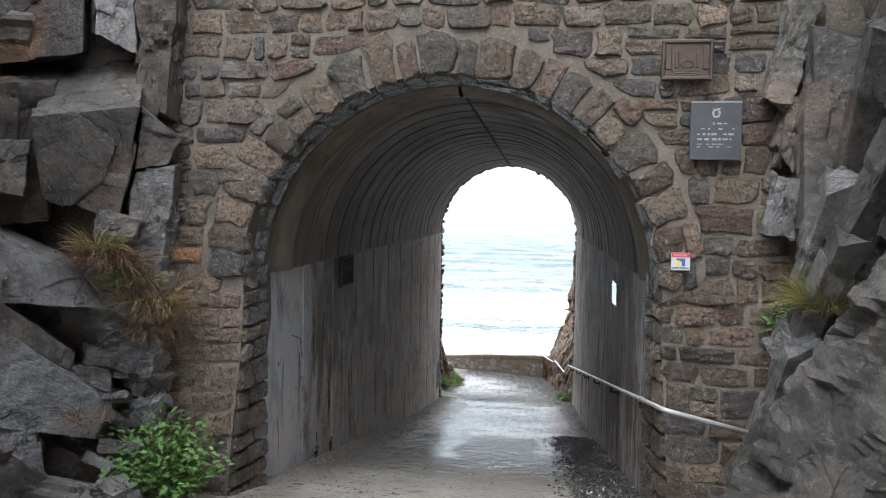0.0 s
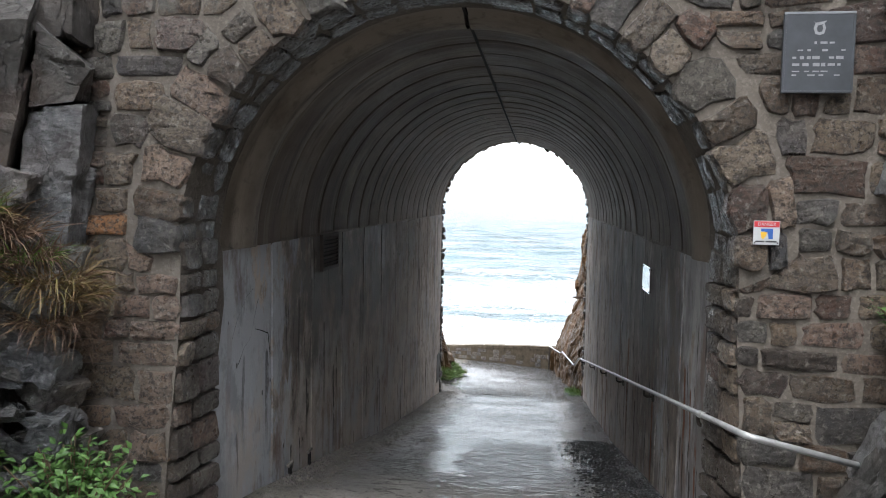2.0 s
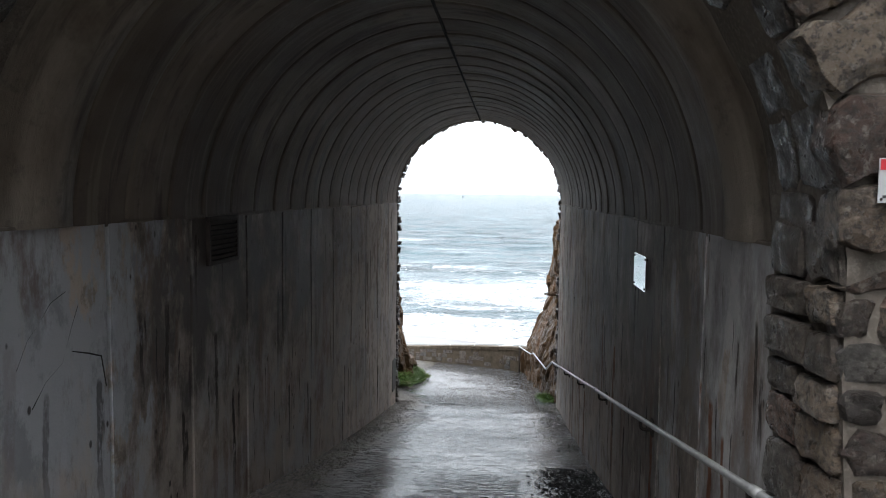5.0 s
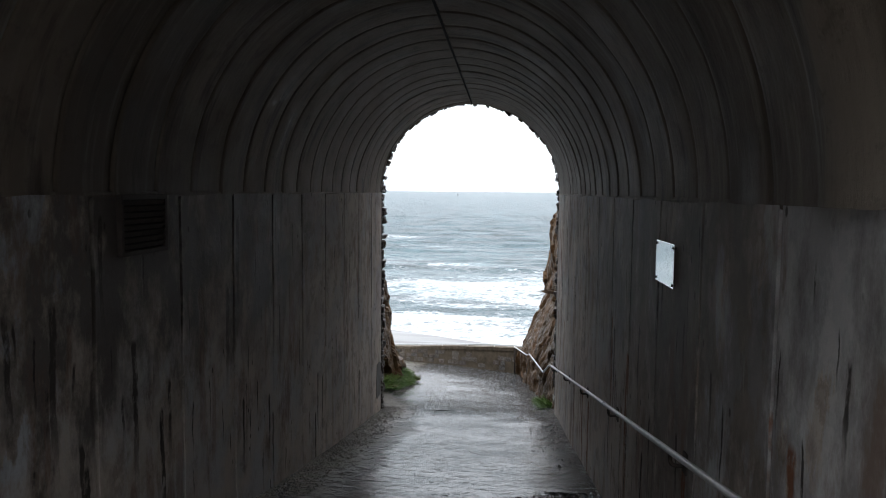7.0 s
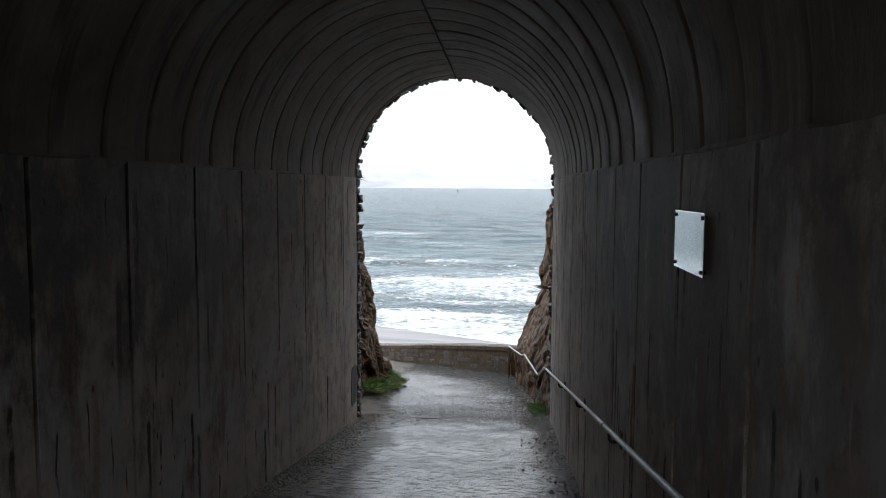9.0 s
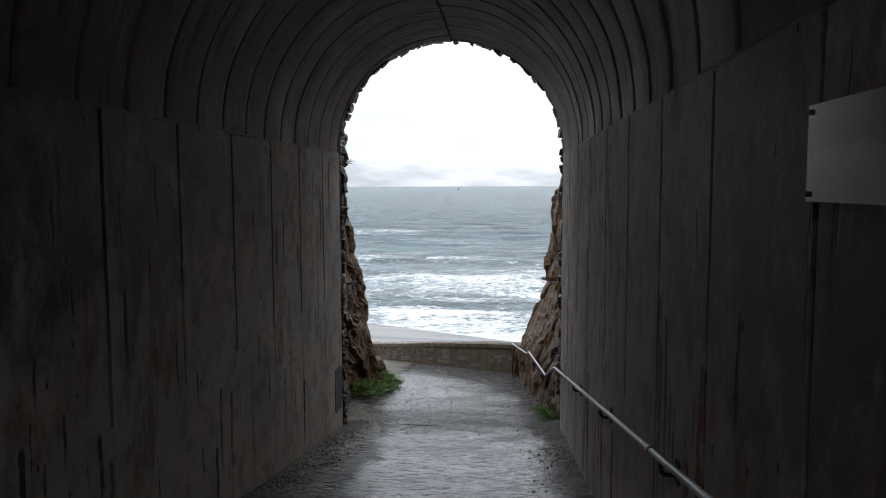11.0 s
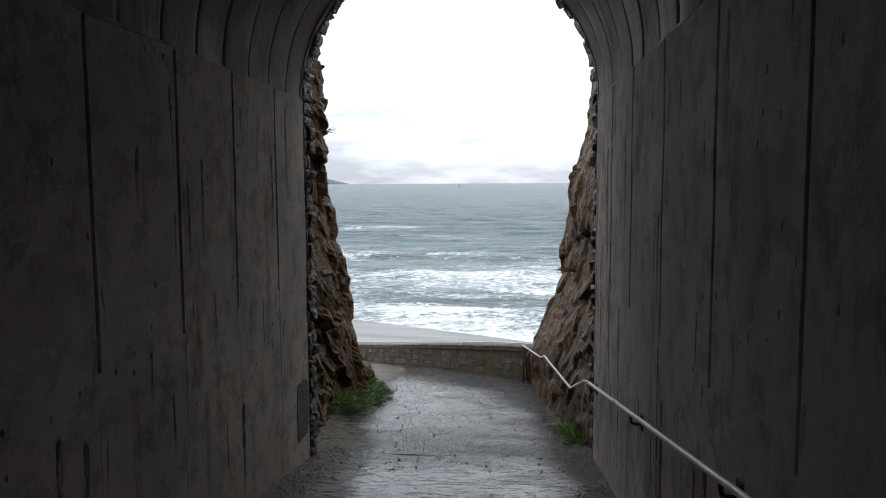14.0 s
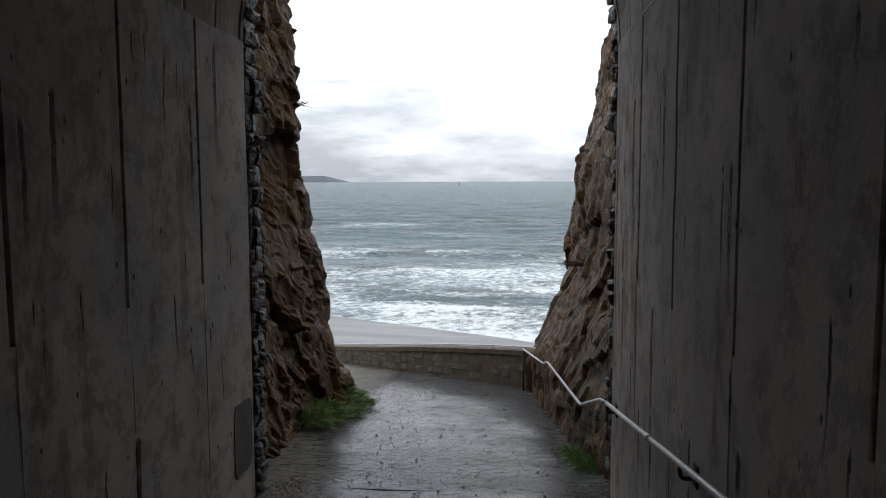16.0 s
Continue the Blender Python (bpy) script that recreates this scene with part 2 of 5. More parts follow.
    pale = k.noise(scale=(1, 10, 1.2), s=1.2, detail=3, dist=0.5, lo=0.66, hi=0.72)
    c = k.mix(both(pale, 0.35), c, (0.46, 0.44, 0.40))
    pits = both(k.vor(scale=(1, 1, 0.6), s=8.0, feature="F1", lo=0.12, hi=0.08), k.noise(s=1.3, detail=2, lo=0.48, hi=0.54))
    c = k.mix(both(pits, 0.85), c, (0.035, 0.029, 0.025))
    drip = k.math("MAXIMUM", drip, pits)
    n1 = k.bump(k.noise(s=5, detail=8), 0.012, 0.6)
    n2 = k.bump(k.math("MULTIPLY", drip, -1.0), 0.006, 0.6, n1)
    n3 = k.bump(k.noise(s=50, detail=4), 0.003, 0.6, n2)
    return k.put(c, k.range(dark_high, 0, 1, 0.8, 0.55), n3)


def mat_vault():
    k = Mat("vault_concrete", 0.8, 0.18)
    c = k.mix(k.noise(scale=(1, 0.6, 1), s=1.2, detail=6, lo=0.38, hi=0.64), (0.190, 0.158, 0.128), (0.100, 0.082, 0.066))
    # rings cast one by one, each of its own shade, on either side of the crown
    t = k.n.new("ShaderNodeTexWhiteNoise")
    t.noise_dimensions = "1D"
    east = k.range(k.axis(0), -0.01, 0.01)
    y = k.math("ADD", k.math("SUBTRACT", k.axis(1), 5.70), k.math("MULTIPLY", east, 0.11))
    ring = k.math("FLOOR", k.math("DIVIDE", y, 0.515))
    k.l.new(k.math("ADD", ring, k.math("MULTIPLY", east, 57.0)), t.inputs["W"])
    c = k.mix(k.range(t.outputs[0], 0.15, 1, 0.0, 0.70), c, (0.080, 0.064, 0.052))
    # paler towards the sea: daylight from that mouth put into the colour
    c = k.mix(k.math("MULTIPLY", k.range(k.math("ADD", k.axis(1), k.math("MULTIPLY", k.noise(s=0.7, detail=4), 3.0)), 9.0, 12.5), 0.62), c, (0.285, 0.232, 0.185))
    # pale collar at the landward end
    collar = k.math("MULTIPLY", k.range(k.axis(1), 5.62, 5.70, 1.0, 0.0), k.noise(s=2.0, detail=6, rough=0.65, lo=0.34, hi=0.52))
    c = k.mix(k.math("MULTIPLY", collar, 0.6), c, (0.27, 0.240, 0.205))
    # runs of lime and damp down the curve
    c = k.mix(k.math("MULTIPLY", k.noise(scale=(0.6, 9, 0.6), s=1.2, detail=5, rough=0.6, lo=0.52, hi=0.66), 0.45), c, (0.26, 0.228, 0.19))
    c = k.mix(k.math("MULTIPLY", k.noise(scale=(0.7, 4, 0.7), s=1.1, detail=6, rough=0.65, lo=0.54, hi=0.66), 0.75), c, (0.046, 0.038, 0.033))
    c = k.mix(k.math("MULTIPLY", k.noise(s=7, detail=7, rough=0.7, lo=0.54, hi=0.64), 0.5), c, (0.085, 0.070, 0.058))
    n1 = k.bump(k.noise(scale=(1, 4, 1), s=4, detail=8, rough=0.65), 0.010, 0.7)
    return k.put(c, k.noise(s=3, lo=-0.6, hi=1.0), k.bump(k.noise(s=40, detail=5, rough=0.7), 0.003, 0.7, n1))


def mat_path():
    k = Mat("wet_concrete_path", 0.4, 0.45)
    x, y = k.axis(0), k.axis(1)
    wander = k.math("MULTIPLY", k.math("SUBTRACT", k.noise(s=1.1, detail=6, rough=0.62), 0.5), 0.9)
    xw = k.math("ADD", x, wander)
    # dry worn concrete at the landward end
    dry = k.mix(k.noise(s=2.0, detail=7, lo=0.3, hi=0.7), (0.330, 0.310, 0.280), (0.215, 0.200, 0.180))
    dry = k.mix(k.noise(s=45, detail=3, lo=0.55, hi=0.7), dry, (0.110, 0.102, 0.092))
    # sandy silt lying along both feet of the walls and fanning out past the mouth
    out = k.range(y, 16.0, 19.0)
    mid = k.range(out, 0, 1, 0.18, -0.25)
    core = k.range(out, 0, 1, 0.42, -0.20)
    side = k.math("SUBTRACT", k.math("ABSOLUTE", k.math("SUBTRACT", xw, core)), k.range(out, 0, 1, 1.36, 1.14))
    silt = k.math("MULTIPLY", k.range(side, -0.04, 0.26), k.range(y, 5.0, 9.0, 0.4, 1.0))
    sand = k.mix(k.noise(s=9, detail=7, rough=0.7, lo=0.40, hi=0.62), (0.160, 0.134, 0.100), (0.080, 0.068, 0.050))
    sand = k.mix(k.noise(s=34, detail=5, rough=0.7, lo=0.54, hi=0.60), sand, (0.030, 0.026, 0.022))
    sand = k.mix(k.math("MULTIPLY", k.noise(s=2.6, detail=5, lo=0.50, hi=0.62), 0.6), sand, (0.070, 0.080, 0.035))
    sand = k.mix(out, sand, k.mix(k.noise(s=6, detail=7, rough=0.7, lo=0.42, hi=0.6), (0.088, 0.074, 0.052), (0.045, 0.040, 0.029)))
    # rain film: two trodden lanes near the entrance, the whole middle farther in
    lane = k.range(k.math("ABSOLUTE", k.math("SUBTRACT", k.math("MULTIPLY", xw, k.range(out, 0, 1, 1.0, 0.84)), core)), 1.10, 1.46, 1.0, 0.0)
    left = k.range(k.math("ABSOLUTE", k.math("ADD", xw, 0.40)), 0.14, 0.26, 1.0, 0.0)
    right = k.range(k.math("ABSOLUTE", k.math("SUBTRACT", xw, 0.88)), 0.22, 0.36, 1.0, 0.0)
    left = k.math("MULTIPLY", left, k.range(y, 6.6, 7.2))
    right = k.math("MULTIPLY", right, k.range(y, 7.0, 7.9))
    two = k.math("MAXIMUM", k.math("MAXIMUM", left, right), 0.40)
    far = k.range(k.math("ADD", y, k.math("MULTIPLY", wander, 2.5)), 8.8, 10.0)
    inn = k.range(k.math("ADD", y, k.math("MULTIPLY", wander, 2.0)), 5.6, 7.2)
    cover = k.math("MULTIPLY", k.math("MULTIPLY", lane, inn), k.math("ADD", k.math("MULTIPLY", two, k.math("SUBTRACT", 1.0, far)), k.math("MULTIPLY", far, 0.86)))
    streak = k.noise(scale=(2.4, 11.0, 1), s=2.3, detail=7, rough=0.72, dist=0.5)
    grain = k.noise(scale=(1, 1.8, 1), s=26, detail=6, rough=0.75)
    level = k.math("ADD", k.math("MULTIPLY", streak, 0.58), k.math("MULTIPLY", grain, 0.42))
    rough_level = k.math("ADD", k.math("MULTIPLY", k.math("SUBTRACT", level, 0.5), 1.9), 0.5)
    film = k.range(k.math("ADD", rough_level, k.math("MULTIPLY", k.math("SUBTRACT", cover, 0.5), 0.25)), 0.486, 0.508)
    # damp, darker concrete inside the tunnel
    dark_part = k.range(k.math("ADD", k.math("MULTIPLY", inn, 0.8), k.math("MULTIPLY", wander, 0.4)), 0.1, 0.6)
    c = k.mix(dark_part, dry, k.mix(grain, (0.140, 0.132, 0.123), (0.048, 0.046, 0.043)))
    c = k.mix(silt, c, sand)
    c = k.mix(film, c, (0.070, 0.071, 0.073))
    # strip of dark wet chippings along the handrail side
    strip = k.range(k.math("ADD", x, k.math("MULTIPLY", wander, 0.35)), 1.02, 1.12)
    strip = k.math("MULTIPLY", strip, k.math("MULTIPLY", k.range(y, 4.7, 5.4), k.range(k.math("ADD", y, wander), 8.4, 9.4, 1.0, 0.0)))
    c = k.mix(strip, c, (0.016, 0.016, 0.017))
    chips = k.vor(s=34, feature="F1")
    rough = k.mix(film, k.range(dark_part, 0, 1, 0.8, 0.40), k.range(level, 0.46, 0.58, 0.20, 0.08))
    rough = k.mix(strip, rough, k.range(chips, 0.15, 0.6, 0.12, 0.6))
    spec = k.math("ADD", k.range(film, 0, 1, 0.52, 0.62), k.math("MULTIPLY", strip, 0.2))
    spec = k.math("MULTIPLY", spec, k.range(k.math("MULTIPLY", silt, k.math("SUBTRACT", 1.0, film)), 0, 1, 1.0, 0.2))
    k.l.new(spec, k.b.inputs["Specular IOR Level"])
    flat = k.range(film, 0, 1, 1.0, 0.05)
    n1 = k.bump(k.math("MULTIPLY", streak, k.range(film, 0, 1, 1.0, 0.18)), 0.016, 0.9)
    n2 = k.bump(k.math("MULTIPLY", grain, flat), 0.018, 1.0, n1)
    n3 = k.bump(k.math("MULTIPLY", chips, strip), 0.02, 1.0, n2)
    return k.put(c, rough, n3)


def mat_plain(name, color, rough=0.6, spec=0.4, metal=0.0, vary=0.35, s=12, bump=0.002):
    k = Mat(name, rough, spec, metal)
    c = k.mix(k.noise(s=s, detail=5, lo=0.3, hi=0.75), color, tuple(v * (1 - vary) for v in color))
    return k.put(c, None, k.bump(k.noise(s=s * 5, detail=4), bump, 0.6))


def mat_sea():
    k = Mat("grey_green_sea", 0.3, 0.05)
    x, y = k.axis(0), k.axis(1)
    deep = k.mix(k.noise(scale=(0.3, 1, 1), s=0.05, detail=6, rough=0.6, lo=0.35, hi=0.65), (0.010, 0.030, 0.039), (0.021, 0.050, 0.060))
    # bright and dark sides of wavelets put into the water colour
    chop = k.noise(scale=(0.55, 1, 1), s=0.16, detail=10, rough=0.76, dist=0.5)
    deep = k.mix(k.range(chop, 0.52, 0.60), deep, (0.048, 0.090, 0.102))
    deep = k.mix(k.range(chop, 0.49, 0.42), deep, (0.004, 0.014, 0.019))
    milky = k.math("MULTIPLY", k.range(y, 62, 150, 1.0, 0.0), k.noise(scale=(0.4, 1, 1), s=0.08, detail=4, lo=0.2, hi=0.7))
    c = k.mix(k.math("MULTIPLY", milky, 0.75), deep, (0.200, 0.238, 0.246))
    # foam: lacy and thick near the shore, broken crests farther out
    off = k.math("ADD", y, k.math("MULTIPLY", x, 0.62))
    dens = k.math("ADD", k.range(off, 56, 120, 0.115, 0.0), k.range(off, 110, 240, 0.0, -0.095))
    band = k.noise(scale=(0.55, 1, 1), s=0.075, detail=4, rough=0.55, dist=0.6)
    fine = k.noise(scale=(1, 1, 1), s=0.85, detail=9, rough=0.74, dist=0.8)
    lace = k.vor(scale=(0.9, 1, 1), s=1.0, feature="DISTANCE_TO_EDGE", lo=0.14, hi=0.0, wander=1.2)
    f = k.math("ADD", k.math("ADD", k.math("MULTIPLY", band, 0.55), k.math("MULTIPLY", fine, 0.55)), dens)
    f = k.math("ADD", f, k.math("MULTIPLY", lace, 0.07))
    foam = k.range(f, 0.600, 0.715)
    c = k.mix(k.math("MULTIPLY", foam, 0.85), c, (0.64, 0.67, 0.68))
    rough = k.range(foam, 0, 1, 0.3, 0.85)
    n1 = k.bump(k.noise(scale=(0.7, 1, 1), s=0.14, detail=7, rough=0.65), 2.6, 1.0)
    n2 = k.bump(k.noise(scale=(0.8, 1, 1), s=1.1, detail=7, rough=0.7), 0.45, 1.0, n1)
    return k.put(c, rough, n2)


def mat_sand():
    k = Mat("wet_beach_sand", 0.35, 0.5)
    c = k.mix(k.noise(scale=(0.2, 1, 1), s=0.3, detail=5, lo=0.35, hi=0.65), (0.110, 0.108, 0.104), (0.080, 0.080, 0.079))
    return k.put(c, k.noise(scale=(0.2, 1, 1), s=0.4, lo=-0.2, hi=1.2), k.bump(k.noise(scale=(0.3, 1, 1), s=1.5, detail=5), 0.05, 0.4))


def mat_leaf(name, a, b):
    k = Mat(name, 0.5, 0.4)
    c = k.ramp(k.island(), [(0.0, a), (0.6, b), (1.0, tuple(0.5 * (u + v) * 1.25 for u, v in zip(a, b)))])
    return k.put(c, None, k.bump(k.noise(s=90), 0.002, 0.4))


FIELD = [(0.0, (0.120, 0.090, 0.066)), (0.14, (0.190, 0.158, 0.118)), (0.28, (0.082, 0.066, 0.056)), (0.42, (0.092, 0.100, 0.106)), (0.54, (0.130, 0.128, 0.112)),
         (0.66, (0.165, 0.118, 0.082)), (0.78, (0.200, 0.178, 0.142)), (0.90, (0.140, 0.088, 0.068)), (1.0, (0.066, 0.072, 0.080))]
FIELD = [(p, (c[0] * 1.04, c[1] * 0.95, c[2] * 0.91)) for p, c in FIELD]
STONE = mat_stone("rubble_stone", FIELD)
DUSK = mat_stone("darkened_fieldstone", [(p, tuple(0.62 * v for v in c)) for p, c in FIELD])
# darker, evener browns for jamb returns, soffit and seaward ring
STONE_DARK = mat_stone("dark_brown_schist", [(p, (0.060 + 0.10 * c[0], 0.049 + 0.09 * c[1], 0.040 + 0.08 * c[2])) for p, c in FIELD])
ORANGE = mat_stone("orange_fieldstone", [(0.0, (0.36, 0.17, 0.070)), (1.0, (0.32, 0.15, 0.065))])
WARM = mat_stone("rust_brown_fieldstone", [(0.0, (0.290, 0.205, 0.150)), (0.6, (0.215, 0.158, 0.124)), (1.0, (0.185, 0.118, 0.092))])
MORTAR = mat_mortar()
ROCK_L = mat_rock("grey_brown_cliff_rock", (0.096, 0.091, 0.083), (0.159, 0.151, 0.140), (0.217, 0.217, 0.205), 0.4)
ROCK_BROWN = mat_rock("dark_brown_split_rock", (0.042, 0.035, 0.030), (0.073, 0.063, 0.055), (0.104, 0.099, 0.091), 0.25)
ROCK_MID = mat_rock("brown_grey_split_rock", (0.074, 0.066, 0.059), (0.122, 0.115, 0.108), (0.154, 0.149, 0.142), 0.35)
ROCK_RUST = mat_rock("rust_stained_rock", (0.046, 0.038, 0.033), (0.063, 0.058, 0.054), (0.084, 0.080, 0.073), 0.95)
ROCK_LEDGE = mat_rock("pale_grey_split_rock", (0.118, 0.119, 0.119), (0.184, 0.181, 0.178), (0.228, 0.224, 0.212), 0.25)
ROCK_DARK = mat_rock("smooth_grey_slate", (0.138, 0.142, 0.147), (0.213, 0.217, 0.221), (0.277, 0.277, 0.273), 0.2, (1, 1, 2.0))
ROCK_R = mat_rock("pale_weathered_rock", (0.055, 0.054, 0.051), (0.091, 0.089, 0.085), (0.158, 0.154, 0.145), 0.3)
ROCK_EXIT = mat_rock("ochre_cliff_rock", (0.112, 0.062, 0.026), (0.050, 0.032, 0.017), (0.105, 0.068, 0.030), 0.35, (1, 1, 0.6), 0.10)
CONCRETE, VAULT, PATH_MAT = mat_wall_concrete(), mat_vault(), mat_path()
PLINTH = mat_plain("grey_render", (0.300, 0.282, 0.255), 0.8, 0.3, 0, 0.5, 1.1, 0.004)
STEEL = mat_plain("galvanised_steel", (0.46, 0.47, 0.47), 0.52, 0.5, 0.45, 0.3, 18, 0.001)
RUSTY = mat_plain("rusted_dark_iron", (0.060, 0.048, 0.042), 0.75, 0.4, 0.3, 0.4, 20)
SLATE = mat_plain("dark_slate_plaque", (0.050, 0.056, 0.064), 0.40, 0.5, 0.0, 0.3, 14, 0.001)
BRONZE = mat_plain("dark_bronze", (0.070, 0.052, 0.042), 0.5, 0.5, 0.5, 0.4, 25)
PALE = mat_plain("pale_engraving", (0.27, 0.28, 0.29), 0.7, 0.3, 0, 0.3, 60)
MIRROR = mat_plain("polished_aluminium_sheet", (0.80, 0.83, 0.83), 0.14, 0.5, 0.9, 0.12, 9, 0.0004)
WHITE = mat_plain("weathered_white_sheet", (0.44, 0.46, 0.47), 0.5, 0.4, 0, 0.15, 9, 0.0005)
RED = mat_plain("red_sign_paint", (0.50, 0.035, 0.045), 0.45, 0.4, 0, 0.15, 30, 0.0003)
BLUE = mat_plain("blue_sign_paint", (0.030, 0.10, 0.34), 0.45, 0.4, 0, 0.15, 30, 0.0003)
YELLOW = mat_plain("yellow_sign_paint", (0.75, 0.45, 0.05), 0.45, 0.4, 0, 0.15, 30, 0.0003)
INK = mat_plain("black_print", (0.05, 0.05, 0.055), 0.6, 0.3, 0, 0.1, 30, 0.0003)
SEA, SAND = mat_sea(), mat_sand()
DARK = mat_plain("dark_joint", (0.030, 0.028, 0.027), 0.9, 0.2, 0, 0.3, 20)
GREEN = mat_leaf("green_leaves", (0.030, 0.080, 0.016), (0.075, 0.150, 0.036))
DRY = mat_leaf("dry_straw", (0.155, 0.105, 0.062), (0.085, 0.050, 0.034))
TURF = mat_leaf("green_turf", (0.060, 0.130, 0.020), (0.12, 0.200, 0.034))
STRAW = mat_leaf("yellowed_grass", (0.105, 0.105, 0.032), (0.17, 0.105, 0.050))
STEM = mat_plain("brown_stem", (0.10, 0.065, 0.040), 0.8)
GRAVEL = mat_leaf("loose_grit", (0.20, 0.175, 0.145), (0.085, 0.080, 0.075))


# ---------- mesh tools ----------
def data(name, verts, faces, mat, smooth=False):
    me = bpy.data.meshes.new(name)
    me.from_pydata([tuple(map(float, v)) for v in verts], [], faces)
    me.materials.append(mat)
    if smooth:
        me.polygons.foreach_set("use_smooth", [True] * len(me.polygons))
    me.update()
    return me


def part(name, me, parent=None, label=""):
    ob = new(name, me)
    if parent is not None:
        ob.parent = parent
    return tagged(ob, label)


def empty(name, at, label, category, group="", kind=""):
    ob = new(name)
    ob.location = at
    return tagged(ob, label, category, group, kind)


def structure(name, me, label, category=""):
    return tagged(new(name, me), label, category or name.split("_")[0], "", "structure")


def grid_faces(nu, nv, flip=False, start=0, wrap=False):
    fs = []
    for i in range(nu - 1):
        for j in range(nv if wrap else nv - 1):
            a, b = start + i * nv + j, start + i * nv + (j + 1) % nv
            q = (a, b, b + nv, a + nv)
            fs.append(q[::-1] if flip else q)
    return fs


def tube_geo(points, r, n=10, start=0):
    """A round bar through points: vertices and faces."""
    pts = [Vector(p) for p in points]
    vs, up = [], Vector((0.13, 0.07, 1))
    for i, p in enumerate(pts):
        d = (pts[min(i + 1, len(pts) - 1)] - pts[max(i - 1, 0)]).normalized()
        a = d.cross(up).normalized()
        b = d.cross(a)
        for k in range(n):
            t = math.tau * k / n
            vs.append(p + r * (math.cos(t) * a + math.sin(t) * b))
    fs = grid_faces(len(pts), n, True, start, True)
    fs.append(tuple(start + k for k in range(n)))
    fs.append(tuple(start + (len(pts) - 1) * n + k for k in range(n))[::-1])
    return vs, fs


def tube(name, points, r, mat, n=10):
    vs, fs = tube_geo(points, r, n)
    return data(name, vs, fs, mat, True)


def rounded(points, radius, n=5):
    """Points of a line with its bends rounded."""
    pts = [Vector(p) for p in points]
    out = [pts[0]]
    for a, b, c in zip(pts, pts[1:], pts[2:]):
        p, q = b + (a - b).normalized() * radius, b + (c - b).normalized() * radius
        for k in range(n + 1):
            t = k / n
            out.append((1 - t) ** 2 * p + 2 * t * (1 - t) * b + t * t * q)
    out.append(pts[-1])
    return out


def box_data(name, size, mat, bevel=0.003):
    bm = bmesh.new()
    bmesh.ops.create_cube(bm, size=1.0)
    bmesh.ops.scale(bm, vec=size, verts=bm.verts)
    if bevel:
        bmesh.ops.bevel(bm, geom=list(bm.edges), offset=bevel, segments=2, affect="EDGES", profile=0.5)
    me = bpy.data.meshes.new(name)
    bm.to_mesh(me)
    bm.free()
    me.materials.append(mat)
    return me


def box(name, at, size, mat, parent=None, label="", bevel=0.003, turn=(0, 0, 0)):
    ob = part(name, box_data(name, size, mat, bevel), parent, label)
    m = pose(*at, *turn)
    ob.matrix_basis = Matrix.Translation(-parent.location) @ m if parent is not None else m
    return ob


def fbm(p, s, seed=0.0, octaves=4):
    return noise.fractal(Vector((p[0] * s + seed, p[1] * s - seed, p[2] * s + 2 * seed)), 1.0, 2.0, octaves)


# ---------- the lie of the ground ----------
GROUND = ((-14, 1.5), (-4, 0.34), (-0.75, -0.03), (1.4, -0.28), (3.4, -0.54), (5, -0.79), (7.36, -1.27), (10.1, -1.88), (12.2, -2.27),
          (13.2, -2.46), (16.1, -2.93), (17.9, -3.33), (20, -3.65), (23.3, -3.98), (26, -4.4), (30, -5.3), (40, -7.4))


def ground_z(y):
    """Height of the path; its bends are eased over a metre or so beyond the middle of the tunnel."""
    ease = 0.9 * min(1.0, max(0.0, (y - 10.0) / 4.0))
    return float(np.mean(np.interp(y + ease * np.linspace(-1, 1, 7), [g[0] for g in GROUND], [g[1] for g in GROUND])))


SPRING, RADIUS, HALF = 0.91, 1.55, 1.55
LINE_START, END_L, END_R = 4.86, 16.08, 16.5
FRONT, ARCH_X, ARCH_R = 4.40, 0.0, 1.49


def end_y(x):
    return END_L + (END_R - END_L) * (x + HALF) / (2 * HALF)


def jamb_left(z):
    return -1.47 - 0.10 * max(0.0, 0.6 - z)


def jamb_right(z):
    return 1.50 + 0.07 * max(0.0, 0.6 - z)


def jamb_return(jx, side, y):
    """The jamb closes in from its front corner to meet the lining."""
    f = (y - FRONT) / (LINE_START - FRONT)
    return jx + f * (side * 1.475 - jx)


# ---------- path ----------
ys = np.concatenate([np.arange(-14, 3.5, 0.5), np.arange(3.5, 24, 0.12), np.arange(24, 40, 0.6)])
vs = []
for y in ys:
    wide = 1.56 if LINE_START < y < 16.4 else float(np.interp(y, (16.4, 17.4), (1.62, 2.7))) if y > 10 else 2.7
    for x in np.linspace(-1, 1, 41):
        px = x * wide
        if y > 17.5:
            px -= max(0, (y - 19) * 0.55) * (0.5 - 0.5 * x)
        vs.append((px, y, ground_z(y) + 0.012 * fbm((px, y, 0), 1.1) - 0.012 * (1 - x * x) + (0.05 * max(0, abs(px) - 1.7))))
path = structure("path", data("path", vs, grid_faces(len(ys), 41, True), PATH_MAT, True), "wet sloping concrete footpath with brushed ridges", "path")

# ---------- tunnel lining ----------
PITCH = 0.515


def ring_shift(side):
    return 0.0 if side < 0 else 0.11


